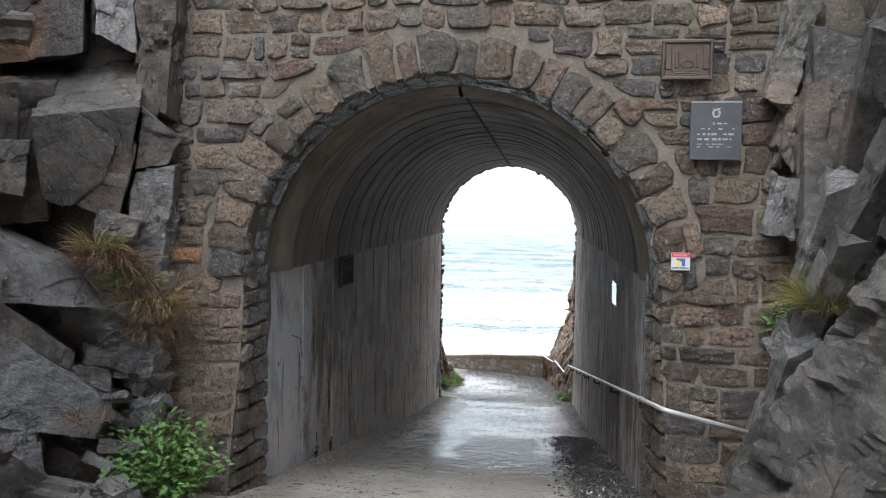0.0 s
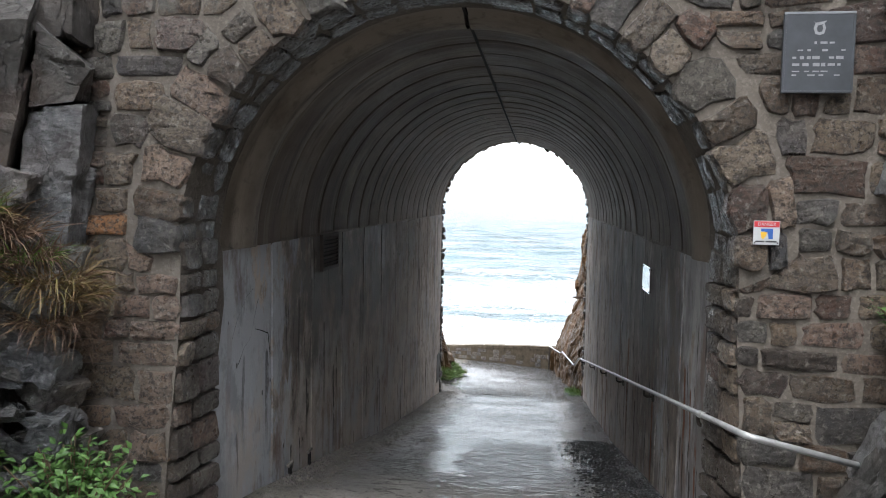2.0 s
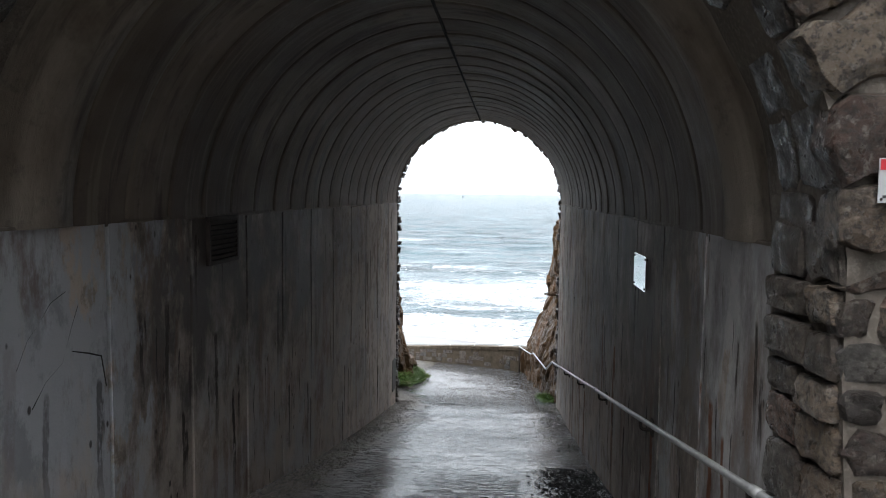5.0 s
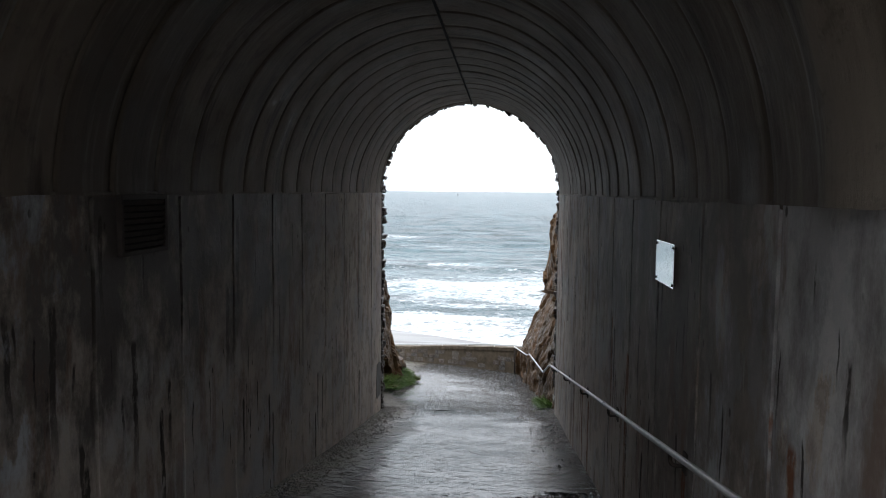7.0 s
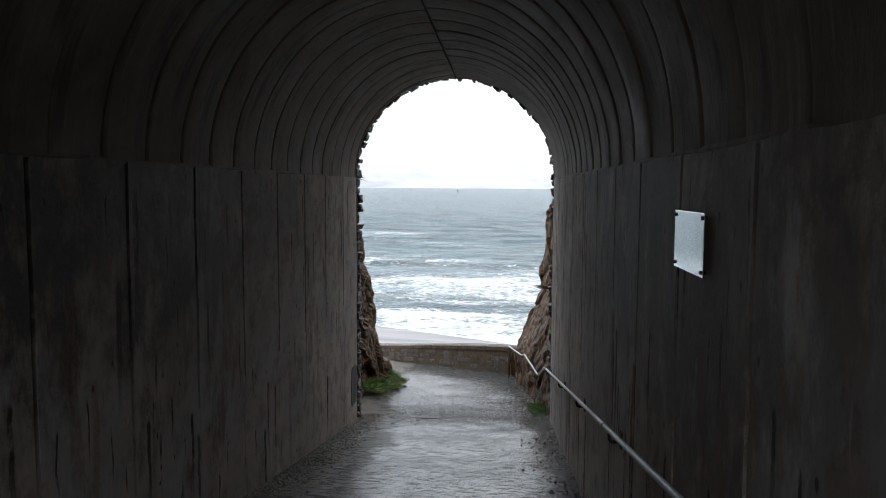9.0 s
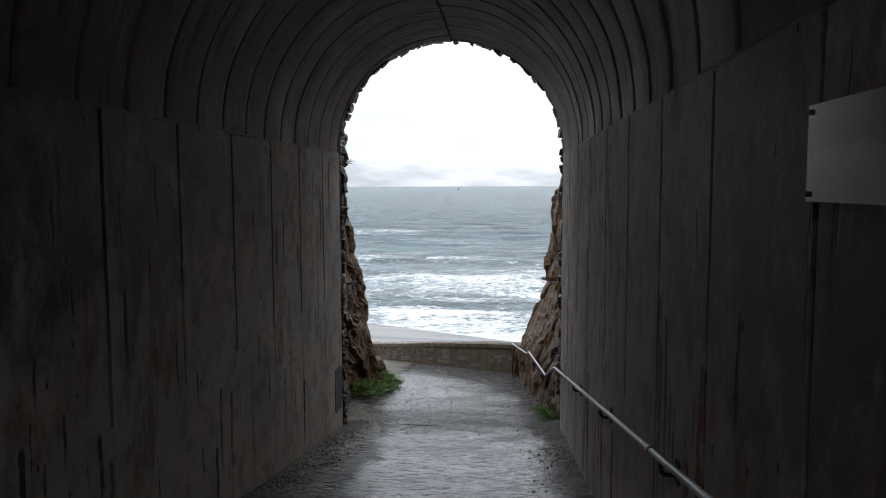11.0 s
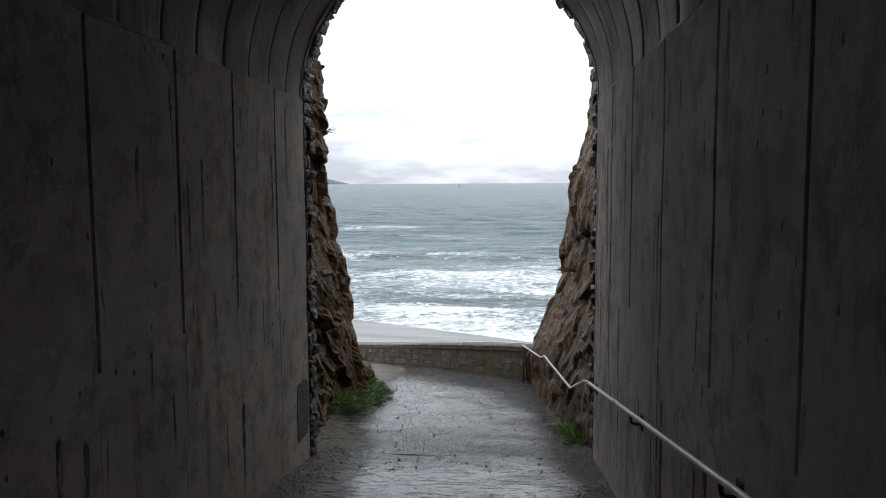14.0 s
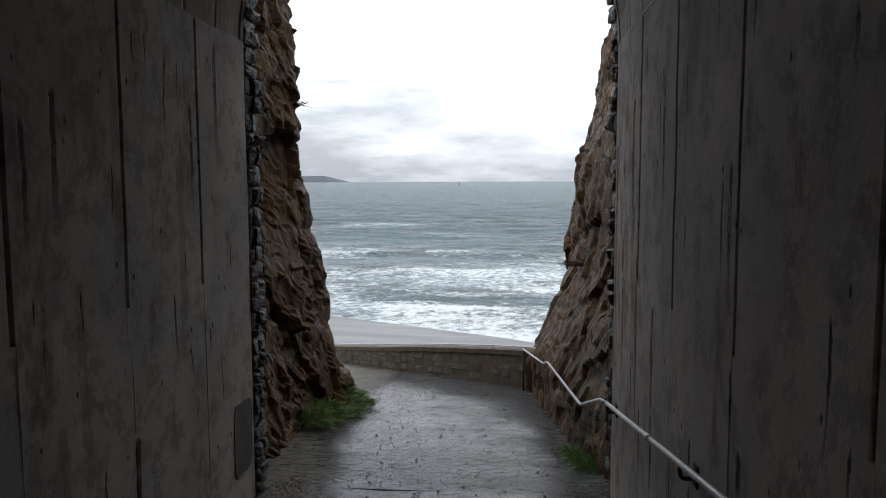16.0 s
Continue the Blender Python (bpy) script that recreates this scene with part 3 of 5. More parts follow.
def vault_r(y, side):
    """Shallow rings of about half a metre with open joints; a flat collar and a broad roll come first."""
    if y < 5.28:
        return RADIUS + 0.01
    if y < 5.70:
        return RADIUS - 0.050 * math.sin(math.pi * (y - 5.28) / 0.42) ** 0.7
    ph = (y - 5.70 + ring_shift(side)) / PITCH
    k, fr = int(math.floor(ph + 1e-6)), ph - math.floor(ph + 1e-6)
    bulge = 0.004 + 0.007 * noise.cell(Vector((k + 0.5, side * 3.5, 0.5)))
    lean = 0.007 * (noise.cell(Vector((k + 0.5, side * 7.5, 3.5))) - 0.5)
    groove = 0.011 if min(fr, 1 - fr) * PITCH < 0.006 else 0.0
    return RADIUS - bulge * math.sin(math.pi * fr) ** 0.5 - lean * (fr - 0.5) + groove


def vault_rows(side):
    ys = list(np.arange(LINE_START, 5.70, 0.03)) + [5.70]
    first = 5.70 - ring_shift(side)
    for k in range(24):
        a = first + PITCH * k
        ys += [a + d for d in (-0.011, -0.005, 0.005, 0.011, 0.04, 0.12, 0.20, 0.28, 0.36, 0.44, 0.48)]
    return sorted(y for y in set(ys) if (y <= 5.70 or y > 5.703) and y < END_R + 0.06) + [END_R + 0.06]


for side in (-1, 1):
    vs = []
    n = 49
    rows_y = vault_rows(side)
    for y in rows_y:
        r = vault_r(y, side)
        for a in range(n):
            t = (a / (n - 1)) * (math.pi / 2 - 0.009)
            yy = min(y, end_y(side * RADIUS * math.cos(t)))
            rr = r + 0.006 * fbm((t * 2, y, side), 1.5)
            vs.append((side * rr * math.cos(t), yy, SPRING + rr * math.sin(t)))
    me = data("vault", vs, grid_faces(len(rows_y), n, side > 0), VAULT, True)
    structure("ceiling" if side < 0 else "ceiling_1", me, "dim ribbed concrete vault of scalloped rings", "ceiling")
vs, fs = [], []
for y in (LINE_START, 16.3):
    vs += [(-0.009, y, SPRING + RADIUS - 0.010), (0.009, y, SPRING + RADIUS - 0.008), (0.009, y, SPRING + RADIUS + 0.05), (-0.009, y, SPRING + RADIUS + 0.05)]
fs = [(0, 1, 5, 4), (1, 2, 6, 5), (2, 3, 7, 6), (3, 0, 4, 7), (0, 3, 2, 1), (4, 5, 6, 7)]
structure("trim", data("crown_joint", vs, fs, DARK), "dark sealed joint along the crown of the vault", "joint")

# outer shell, so that no daylight leaks through the hill
vs, n = [], 25
for y in (4.6, 16.3):
    for a in range(n):
        t = math.pi * a / (n - 1)
        vs.append((2.0 * math.cos(t), y, SPRING + 2.0 * math.sin(t)))
structure("ceiling_2", data("outer_shell", vs, grid_faces(2, n, True), MORTAR), "rough back of the tunnel vault", "ceiling")

JOINTS_L = (6.0, 7.03, 8.08, 9.03, 10.03, 11.03, 12.06, 13.08, 14.08, 15.12)
JOINTS_R = (6.0, 7.0, 7.97, 8.95, 9.88, 10.9, 11.97, 13.12, 14.25, 15.35)


def lining_wall(name, side, joints, label):
    """A wall of boarded concrete with open vertical joints, cut through its face."""
    end = END_L if side < 0 else END_R
    edges = [LINE_START] + [j for j in joints] + [end]
    x = side * HALF
    root = None
    zt = SPRING
    for i, (a, b) in enumerate(zip(edges, edges[1:])):
        a2, b2 = a + (0.019 if i else 0), b - (0.019 if i < len(edges) - 2 else 0)
        low_joint = -0.95 if a > 9.5 else -9
        nz, ny = 26, 7
        vs = []
        lean = 0.012 * noise.noise(Vector((a, side * 3, 0)))
        zb = ground_z(b) - 0.25
        for u in range(ny):
            y = a2 + (b2 - a2) * u / (ny - 1)
            for v in range(nz):
                z = zb + (zt - zb) * v / (nz - 1)
                vs.append((x - side * (0.006 + lean * (u / (ny - 1) - 0.5) + 0.005 * fbm((y, z, side), 1.3)), y, z))
        fs = grid_faces(ny, nz, side > 0)
        base = len(vs)
        # returns into the joints, and the back
        for u in (0, ny - 1):
            for v in range(nz):
                p = vs[u * nz + v]
                vs.append((x + side * 0.12, p[1], p[2]))
        for v in range(nz - 1):
            fs.append((v, v + 1, base + v + 1, base + v) if side < 0 else (v, base + v, base + v + 1, v + 1))
            e = (ny - 1) * nz
            fs.append((e + v, base + nz + v, base + nz + v + 1, e + v + 1) if side < 0 else (e + v, e + v + 1, base + nz + v + 1, base + nz + v))
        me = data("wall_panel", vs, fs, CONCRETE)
        if root is None:
            root = structure(name, data("wall_backing", [(x + side * 0.06, LINE_START, -4), (x + side * 0.06, end, -4), (x + side * 0.06, end, zt), (x + side * 0.06, LINE_START, zt)],
                                        [(0, 1, 2, 3)], DARK), label, "wall")
        part("panel", me, root)
        # the joint is filled low down in the deeper half of the tunnel
        if i and low_joint > -5:
            zt2, zb2 = low_joint + 0.05 * noise.noise(Vector((a, 1, side))), ground_z(a) - 0.2
            part("joint_filling", box_data("joint_filling", (0.05, 0.044, zt2 - zb2), CONCRETE, 0), root).location = (x + side * 0.020, a, (zt2 + zb2) / 2)
    return root


wall_west = lining_wall("wall_west", -1, JOINTS_L, "streaked grey concrete tunnel wall with open vertical joints")
wall_east = lining_wall("wall_east", 1, JOINTS_R, "rust-streaked grey concrete tunnel wall with open vertical joints")
# ledge where the vault springs
for side, end, nm in ((-1, END_L, "trim_1"), (1, END_R, "trim_2")):
    n = 90
    vs = []
    for i in range(n):
        y = LINE_START + (end - LINE_START) * i / (n - 1)
        d = 0.003 + 0.003 * fbm((y, side, 0), 2.0)
        for dx, dz in ((0.06, 0.03), (-d, 0.014), (-d - 0.003, 0.0), (-d, -0.014), (0.06, -0.03)):
            vs.append((side * (HALF + dx), y, SPRING + dz))
    structure(nm, data("spring_ledge", vs, grid_faces(n, 5, side < 0), VAULT), "dark line of concrete where wall and vault meet", "ledge")


# ---------- masonry ----------
def stone_mesh(poly, place, proud, rng, mat=None, back=0.07):
    """One rubble stone: an uneven outline, worn rim and rough bulging face. place(u, v, w) gives its point in the world."""
    cu, cv = sum(p[0] for p in poly) / len(poly), sum(p[1] for p in poly) / len(poly)
    rings = []
    ku, kv = rng.uniform(-0.3, 0.3), rng.uniform(-0.3, 0.3)
    su = max(abs(p[0] - cu) for p in poly)
    sv = max(abs(p[1] - cv) for p in poly)
    for inset, w, jit in ((1.0, -back, 0), (1.0, proud * 0.30, 0.12), (0.91, proud * 0.84, 0.14), (0.55, proud * 1.0, 0.14)):
        ring = []
        for u, v in poly:
            a, b = cu + (u - cu) * inset, cv + (v - cv) * inset
            tilt = ku * (a - cu) / su + kv * (b - cv) / sv if w > 0 and inset < 1 else 0
            ring.append(place(a, b, w + proud * (rng.uniform(-jit, jit) + tilt)))
        rings.append(ring)
    n = len(poly)
    vs = [p for r in rings for p in r] + [place(cu, cv, proud * rng.uniform(0.94, 1.04))]
    c = Vector(place(cu, cv, 0))
    vs = [Vector(v) - c for v in vs]
    fs = []
    for k in range(3):
        for i in range(n):
            j = (i + 1) % n
            fs.append((k * n + i, k * n + j, (k + 1) * n + j, (k + 1) * n + i))
    for i in range(n):
        fs.append((3 * n + i, 3 * n + (i + 1) % n, 4 * n))
    return data("stone", vs, fs, mat or STONE), c


def outline(u0, u1, v0, v1, rng, jit=0.10):
    """A rough rectangle with worn corners, twelve points, anticlockwise."""
    du, dv = u1 - u0, v1 - v0
    c = [rng.uniform(0.06, 0.24) for _ in range(8)]
    m = min(du, dv)
    pts = [(u0 + c[0] * m, v0), (u0 + du / 2, v0), (u1 - c[1] * m, v0), (u1, v0 + c[2] * m), (u1, v0 + dv / 2), (u1, v1 - c[3] * m),
           (u1 - c[4] * m, v1), (u0 + du / 2, v1), (u0 + c[5] * m, v1), (u0, v1 - c[6] * m), (u0, v0 + dv / 2), (u0, v0 + c[7] * m)]
    return [(u + rng.uniform(-jit, jit) * m * 0.8, v + rng.uniform(-jit, jit) * m * 0.8) for u, v in pts]


def add_stone(parent, poly, place, proud, rng, mat=None, back=0.07):
    me, c = stone_mesh(poly, place, proud, rng, mat, back)
    ob = part("stone", me, parent)
    ob.location = c - parent.location
    return ob


# portal wall: mortar body with the arch through it
prof = [(jamb_left(z) - 0.01, z) for z in np.linspace(-1.4, SPRING, 8)]
prof += [(ARCH_X - (ARCH_R + 0.01) * math.cos(t), SPRING + (ARCH_R + 0.01) * math.sin(t)) for t in np.linspace(0.05, math.pi - 0.05, 41)]
prof += [(jamb_right(z) + 0.01, z) for z in np.linspace(SPRING, -1.4, 8)]
n = len(prof)
outer = []
for i, (x, z) in enumerate(prof):
    if i < 8:
        outer.append((-4.5, z))
    elif i >= n - 8:
        outer.append((4.5, z))
    else:
        t = math.pi * (i - 7) / (n - 15)
        outer.append((-4.5 * math.cos(t) if abs(math.cos(t)) > 0.7 else -4.5 * math.cos(t) / 0.7, 5.2 if math.sin(t) > 0.5 else SPRING + (5.2 - SPRING) * math.sin(t) / 0.5))
outer = [(max(-4.5, min(4.5, x)), z) for x, z in outer]
vs = []
K = 12
for k in range(K + 1):
    f = k / K
    for (x, z), (ox, oz) in zip(prof, outer):
        px, pz = x + (ox - x) * f, z + (oz - z) * f
        vs.append((px, FRONT + 0.006 + 0.010 * fbm((px, pz, 0), 4.0), pz))
fs = grid_faces(K + 1, n, False)
b0 = len(vs)
for k in range(5):
    y = FRONT + 0.02 + (4.95 - FRONT) * k / 4
    for i, (x, z) in enumerate(prof):
        q = 0.012 * fbm((x, y, z), 4.0)
        vs.append((x * (1 + q), y if k else vs[i][1], z))
fs += grid_faces(5, n, True, b0)
portal = structure("wall_south", data("portal_mortar", vs, fs, MORTAR), "brown rubble stone portal wall with a round arch", "wall")

# hill behind the portal
vs = [(x, y, z) for y, z in ((4.75, 5.2), (8, 6.0), (16.0, 6.2)) for x in (-40, -4.5, 4.5, 40)]
structure("ground_1", data("hilltop", vs, grid_faces(3, 4, True), ROCK_L), "rocky hill over the tunnel", "hill")

rng = random.Random(7)
RING = ARCH_R + 0.30


def warp(u, v):
    return (u + 0.030 * noise.noise(Vector((u * 2.1, v * 2.1, 5))), v + 0.035 * noise.noise(Vector((u * 1.7, v * 2.3, 11))))


def on_front(u, v, w):
    a, b = warp(u, v)
    return (a, FRONT + 0.018 - w, b)




def course_row(u0, u1, v0, v1):
    u = u0
    while u < u1 - 0.05:
        w = rng.uniform(0.15, 0.40) if rng.random() > 0.2 else rng.uniform(0.10, 0.18)
        if u1 - u - w < 0.11:
            w = u1 - u
        gap = 0.009
        h = v1 - v0
        pieces = [(u, u + w, v0, v1)]
        if h > 0.17 and rng.random() < 0.30 and not u < -1.84 < u + w:
            s = v0 + h * rng.uniform(0.4, 0.6)
            pieces = [(u, u + w, v0, s), (u, u + w, s, v1)]
        for a, b, c, d in pieces:
            if b - a < 0.07:
                continue
            poly = outline(a + gap, b - gap, c + gap, d - gap, rng, 0.13)
            out = []
            for p, q in poly:
                r = math.hypot(p - ARCH_X, q - SPRING)
                if q > SPRING + 0.02 and r < RING + 0.012:
                    f = (RING + 0.012) / max(r, 0.1)
                    p, q = ARCH_X + (p - ARCH_X) * f, SPRING + (q - SPRING) * f
                out.append((p, q))
            area = abs(sum(out[i][0] * out[i - 1][1] - out[i - 1][0] * out[i][1] for i in range(len(out)))) / 2
            if area < 0.006:
                continue
            m = None
            if a < -1.84 < b and c < 1.13 < d:
                m = ORANGE
            elif rng.random() < (0.42 if b < -1.2 and d < 1.0 else 0.07):
                m = WARM
            # real dark stones here, with this side's weaker light coloured in too
            elif a > 1.2 and rng.random() < 0.60:
                m = DUSK
            add_stone(portal, out, on_front, rng.uniform(0.022, 0.048), rng, m)
        u += w


z = -0.95
while z < 3.35:
    h = rng.uniform(0.12, 0.215)
    mid = z + h / 2
    edge = 0 if mid > SPRING + RING - 0.05 else (math.sqrt(RING ** 2 - (mid - SPRING) ** 2) if mid > SPRING + 0.07 else None)
    if edge == 0:
        course_row(-2.45 + rng.uniform(0, 0.1), 2.5, z, z + h)
    elif edge is not None:
        course_row(-2.45 + rng.uniform(0, 0.1), ARCH_X - edge, z, z + h)
        course_row(ARCH_X + edge, 2.5, z, z + h)
    else:
        course_row(-2.45 + rng.uniform(0, 0.1), jamb_left(mid), z, z + h)
        course_row(jamb_right(mid), 2.5, z, z + h)
    # the return of the jambs, two or three stones deep
    if mid < SPRING + 0.05:
        for side in (-1, 1):
            jx = jamb_left(mid) if side < 0 else jamb_right(mid)
            ysp = [FRONT + 0.01, FRONT + rng.uniform(0.16, 0.30), LINE_START + 0.02]
            for a, b in zip(ysp, ysp[1:]):
                poly = outline(a + 0.01, b - 0.008, z + 0.01, z + h - 0.01, rng, 0.1)
                if side > 0:
                    poly = poly[::-1]
                add_stone(portal, poly, lambda u, v, w, jx=jx, side=side: (jamb_return(jx, side, u) - side * (w - 0.012), u, v), rng.uniform(0.02, 0.04), rng, STONE_DARK if rng.random() < 0.6 else None)
    z += h

# voussoirs, and the rough soffit behind them
t = 0.02
while t < math.pi - 0.05:
    w = rng.uniform(0.085, 0.17)
    if math.pi - 0.02 - t - w < 0.06:
        w = math.pi - 0.02 - t
    top = RING + rng.uniform(-0.07, 0.05)

    def on_ring(u, v, w_):
        return (ARCH_X - v * math.cos(u), FRONT + 0.018 - w_, SPRING + v * math.sin(u))

    def on_soffit(u, v, w_):
        r = ARCH_R + 0.012 - w_
        return (ARCH_X - r * math.cos(v), u, SPRING + r * math.sin(v))

    cut = top if rng.random() > 0.3 else ARCH_R + (top - ARCH_R) * rng.uniform(0.45, 0.6)
    for r0, r1 in ((ARCH_R - 0.01, cut), (cut + 0.015, top)):
        if r1 - r0 > 0.07:
            sc = 1.65
            poly = outline(t * sc + 0.010, (t + w) * sc - 0.010, r0, r1, rng, 0.14)
            add_stone(portal, [(u / sc, v) for u, v in poly][::-1], on_ring, rng.uniform(0.035, 0.07), rng, WARM if rng.random() < 0.12 else DUSK if rng.random() < 0.45 else None)
    b = FRONT + rng.uniform(0.16, 0.30)
    for y0, y1 in ((FRONT + 0.01, b), (b, LINE_START + 0.02)):
        sc = 1.5
        poly = outline(y0 + 0.008, y1 - 0.008, t * sc + 0.008, (t + w) * sc - 0.008, rng, 0.1)
        add_stone(portal, [(u, v / sc) for u, v in poly], on_soffit, 0.4 * rng.uniform(0.015, 0.05), rng, STONE_DARK)
    t += w

# sea-side ring of the tunnel
exit_body = empty("wall_north", (0, END_L, 0), "rough slabs of stone edging the seaward tunnel mouth", "wall", "", "structure")


def exit_place(side, col):
    y0 = END_L if side < 0 else END_R

    def place(u, v, w):
        return (side * (HALF + 0.03 - w), y0 + u, v)
    return place


for side in (-1, 1):
    z = -3.5
    wide = 0.34 if side < 0 else 0.26
    y0 = END_L if side < 0 else END_R
    while z < SPRING:
        h = rng.uniform(0.09, 0.19)
        m = wide * rng.uniform(0.4, 0.6)
        for a, b in ((0.02, m), (m, wide + rng.uniform(-0.05, 0.06))):
            poly = outline(a + 0.008, b - 0.008, z + 0.012, z + h - 0.012, rng, 0.12)
            if side > 0:
                poly = poly[::-1]
            add_stone(exit_body, poly, exit_place(side, 0), rng.uniform(0.02, 0.075), rng, STONE_DARK)
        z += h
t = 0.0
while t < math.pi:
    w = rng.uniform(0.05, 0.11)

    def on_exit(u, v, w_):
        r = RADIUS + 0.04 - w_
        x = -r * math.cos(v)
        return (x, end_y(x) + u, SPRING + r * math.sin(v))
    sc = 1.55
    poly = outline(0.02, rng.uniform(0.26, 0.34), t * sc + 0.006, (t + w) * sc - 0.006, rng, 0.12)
    add_stone(exit_body, [(u, v / sc) for u, v in poly], on_exit, rng.uniform(0.02, 0.075), rng, STONE_DARK)
    t += w
# mortar body of the seaward mouth
prof2 = [(-HALF - 0.03, z) for z in np.linspace(-4, SPRING, 6)] + [(-(RADIUS + 0.04) * math.cos(t), SPRING + (RADIUS + 0.04) * math.sin(t)) for t in np.linspace(0, math.pi, 31)] + [(HALF + 0.03, z) for z in np.linspace(SPRING, -4, 6)]
vs = [(x, end_y(x) + d, z) for d in (0.0, 0.16, 0.32) for x, z in prof2]
n = len(prof2)
fs = grid_faces(3, n, True)
b0 = len(vs)
vs += [(x, end_y(x) + 0.32, z) for x, z in prof2]
for x, z in prof2:
    q = 5.0 / max(abs(x), abs(z - SPRING) * 0.9, 0.3)
    vs.append((max(-6, min(6, x * q)), end_y(x) + 0.32, z if z < SPRING else min(6.2, SPRING + (z - SPRING) * q)))
fs += grid_faces(2, n, True, b0)
part("mortar_body", data("mortar_body", vs, fs, MORTAR), exit_body).location = (0, -END_L, 0)


# ---------- rock ----------
def facets(a, b, rnd, count, lo, hi, amp, slope, stretch=(1, 1), shear=0.0):
    """Broken-rock relief over points (a, b): tilted plates with steps between them and open cracks."""
    fa = rnd.uniform(lo[0], hi[0], count)
    fb = rnd.uniform(lo[1], hi[1], count)
    sl = slope if isinstance(slope, tuple) else (slope, slope)
    off, ga, gb = rnd.normal(0, amp, count), rnd.normal(0, sl[0], count), rnd.normal(0, sl[1], count)
    best, second, idx = np.full(a.shape, 1e9), np.full(a.shape, 1e9), np.zeros(a.shape, int)
    sa = a + shear * b
    for i in range(count):
        d = np.hypot((sa - fa[i] - shear * fb[i]) * stretch[0], (b - fb[i]) * stretch[1])
        nearer = d < best
        second = np.where(nearer, best, np.minimum(second, d))
        idx = np.where(nearer, i, idx)
        best = np.where(nearer, d, best)
    h = off[idx] + ga[idx] * (a - fa[idx]) + gb[idx] * (b - fb[idx])
    return h - amp * 0.9 * np.exp(-(second - best) / 0.015)


def crag(name, place, lo, hi, step, layers, seed, mat, label, category="rock", flip=False, shear=0.0):
    """A rock face over the rectangle lo..hi; place(a, b, h) gives the point whose relief is h."""
    rnd = np.random.RandomState(seed)
    ua, ub = np.arange(lo[0], hi[0] + step / 2, step), np.arange(lo[1], hi[1] + step / 2, step)
    a, b = np.meshgrid(ua, ub, indexing="ij")
    wa = np.vectorize(lambda p, q: noise.noise(Vector((p * 3, q * 3, seed))))(a, b)
    wb = np.vectorize(lambda p, q: noise.noise(Vector((p * 3, q * 3, seed + 9))))(a, b)
    h = 0
    for count, amp, slope, stretch in layers:
        h = h + facets(a + 0.05 * wa, b + 0.05 * wb, rnd, count, lo, hi, amp, slope, stretch, shear)
    h = h + 0.015 * wa
    vs = [place(p, q, r) for p, q, r in zip(a.ravel(), b.ravel(), h.ravel())]
    me = data(name, vs, grid_faces(len(ua), len(ub), flip), mat)
    return tagged(new(name, me), label, category, "", "structure")


def block(name, corners, mat, seed, label, n=26, rough=0.035, category="boulder"):
    """A split block of rock between eight corners (bottom four, then top four, both going round), with broken plates and cracks."""
    c = [Vector(p) for p in corners]
    quads = ((3, 2, 1, 0), (4, 5, 6, 7), (0, 1, 5, 4), (1, 2, 6, 5), (2, 3, 7, 6), (3, 0, 4, 7))
    ws, fs = [], []
    for q in quads:
        p = [c[i] for i in q]
        s = len(ws)
        for i in range(n):
            for j in range(n):
                u, v = i / (n - 1), j / (n - 1)
                ws.append((p[0] * (1 - u) + p[1] * u) * (1 - v) + (p[3] * (1 - u) + p[2] * u) * v)
        fs += grid_faces(n, n, False, s)
    w = np.array([tuple(v) for v in ws])
    lo, hi = w.min(0), w.max(0)
    size = float(np.max(hi - lo))
    wob = np.array([[noise.noise(Vector(p) * 2.5 + Vector((seed, k * 7, 0))) for k in range(3)] for p in w])
    h = np.zeros(len(w))
    rnd = np.random.RandomState(int(seed))
    for count, amp in ((14, rough), (110, rough * 0.4), (500, rough * 0.16)):
        pts, off = rnd.uniform(lo, hi, (count, 3)), rnd.normal(0, amp, count)
        grad = rnd.normal(0, amp * 3.2 / size, (count, 3))
        d = np.linalg.norm((w + 0.06 * size * wob)[:, None, :] - pts[None], axis=2)
        near = np.argsort(d, axis=1)[:, :2]
        i0 = near[:, 0]
        gapw = d[np.arange(len(w)), near[:, 1]] - d[np.arange(len(w)), i0]
        h += off[i0] + np.einsum("ij,ij->i", grad[i0], w - pts[i0]) - amp * 0.8 * np.exp(-gapw / (0.02 * size))
    mid = w.mean(0)
    away = w - mid
    away /= np.linalg.norm(away, axis=1)[:, None]
    me = data(name, w + away * h[:, None], fs, mat)
    bm = bmesh.new()
    bm.from_mesh(me)
    bmesh.ops.remove_doubles(bm, verts=bm.verts, dist=0.0005)
    bmesh.ops.recalc_face_normals(bm, faces=bm.faces)
    bm.to_mesh(me)
    bm.free()
    return tagged(new(name, me), label, category)


def left_face(y, z, h):
    # recess over the ledge, overhang, foot running out
    foot = 0.22 * max(0.0, 0.35 - z)
    back = min(1.0, max(0.0, (y - 1.9) / 0.7))
    x = -2.24 - 0.62 * back + foot - 0.22 * max(0, z - 2.3)
    x += 0.10 * math.sin(y * 1.3)
    return (x + h, y, z)


crag("rock_face", left_face, (-6.0, -1.0), (4.46, 5.4), 0.04, ((60, 0.09, 0.25, (1, 1.2)), (420, 0.028, 0.25, (1, 1.4)), (2200, 0.010, 0.2, (1, 1))), 3, ROCK_L,
     "grey-brown fractured rock face beside the stone portal", flip=True)


def right_face(y, z, h):
    x = 2.46 + 0.09 * (z - 0.5)
    return (x - h, y, z)


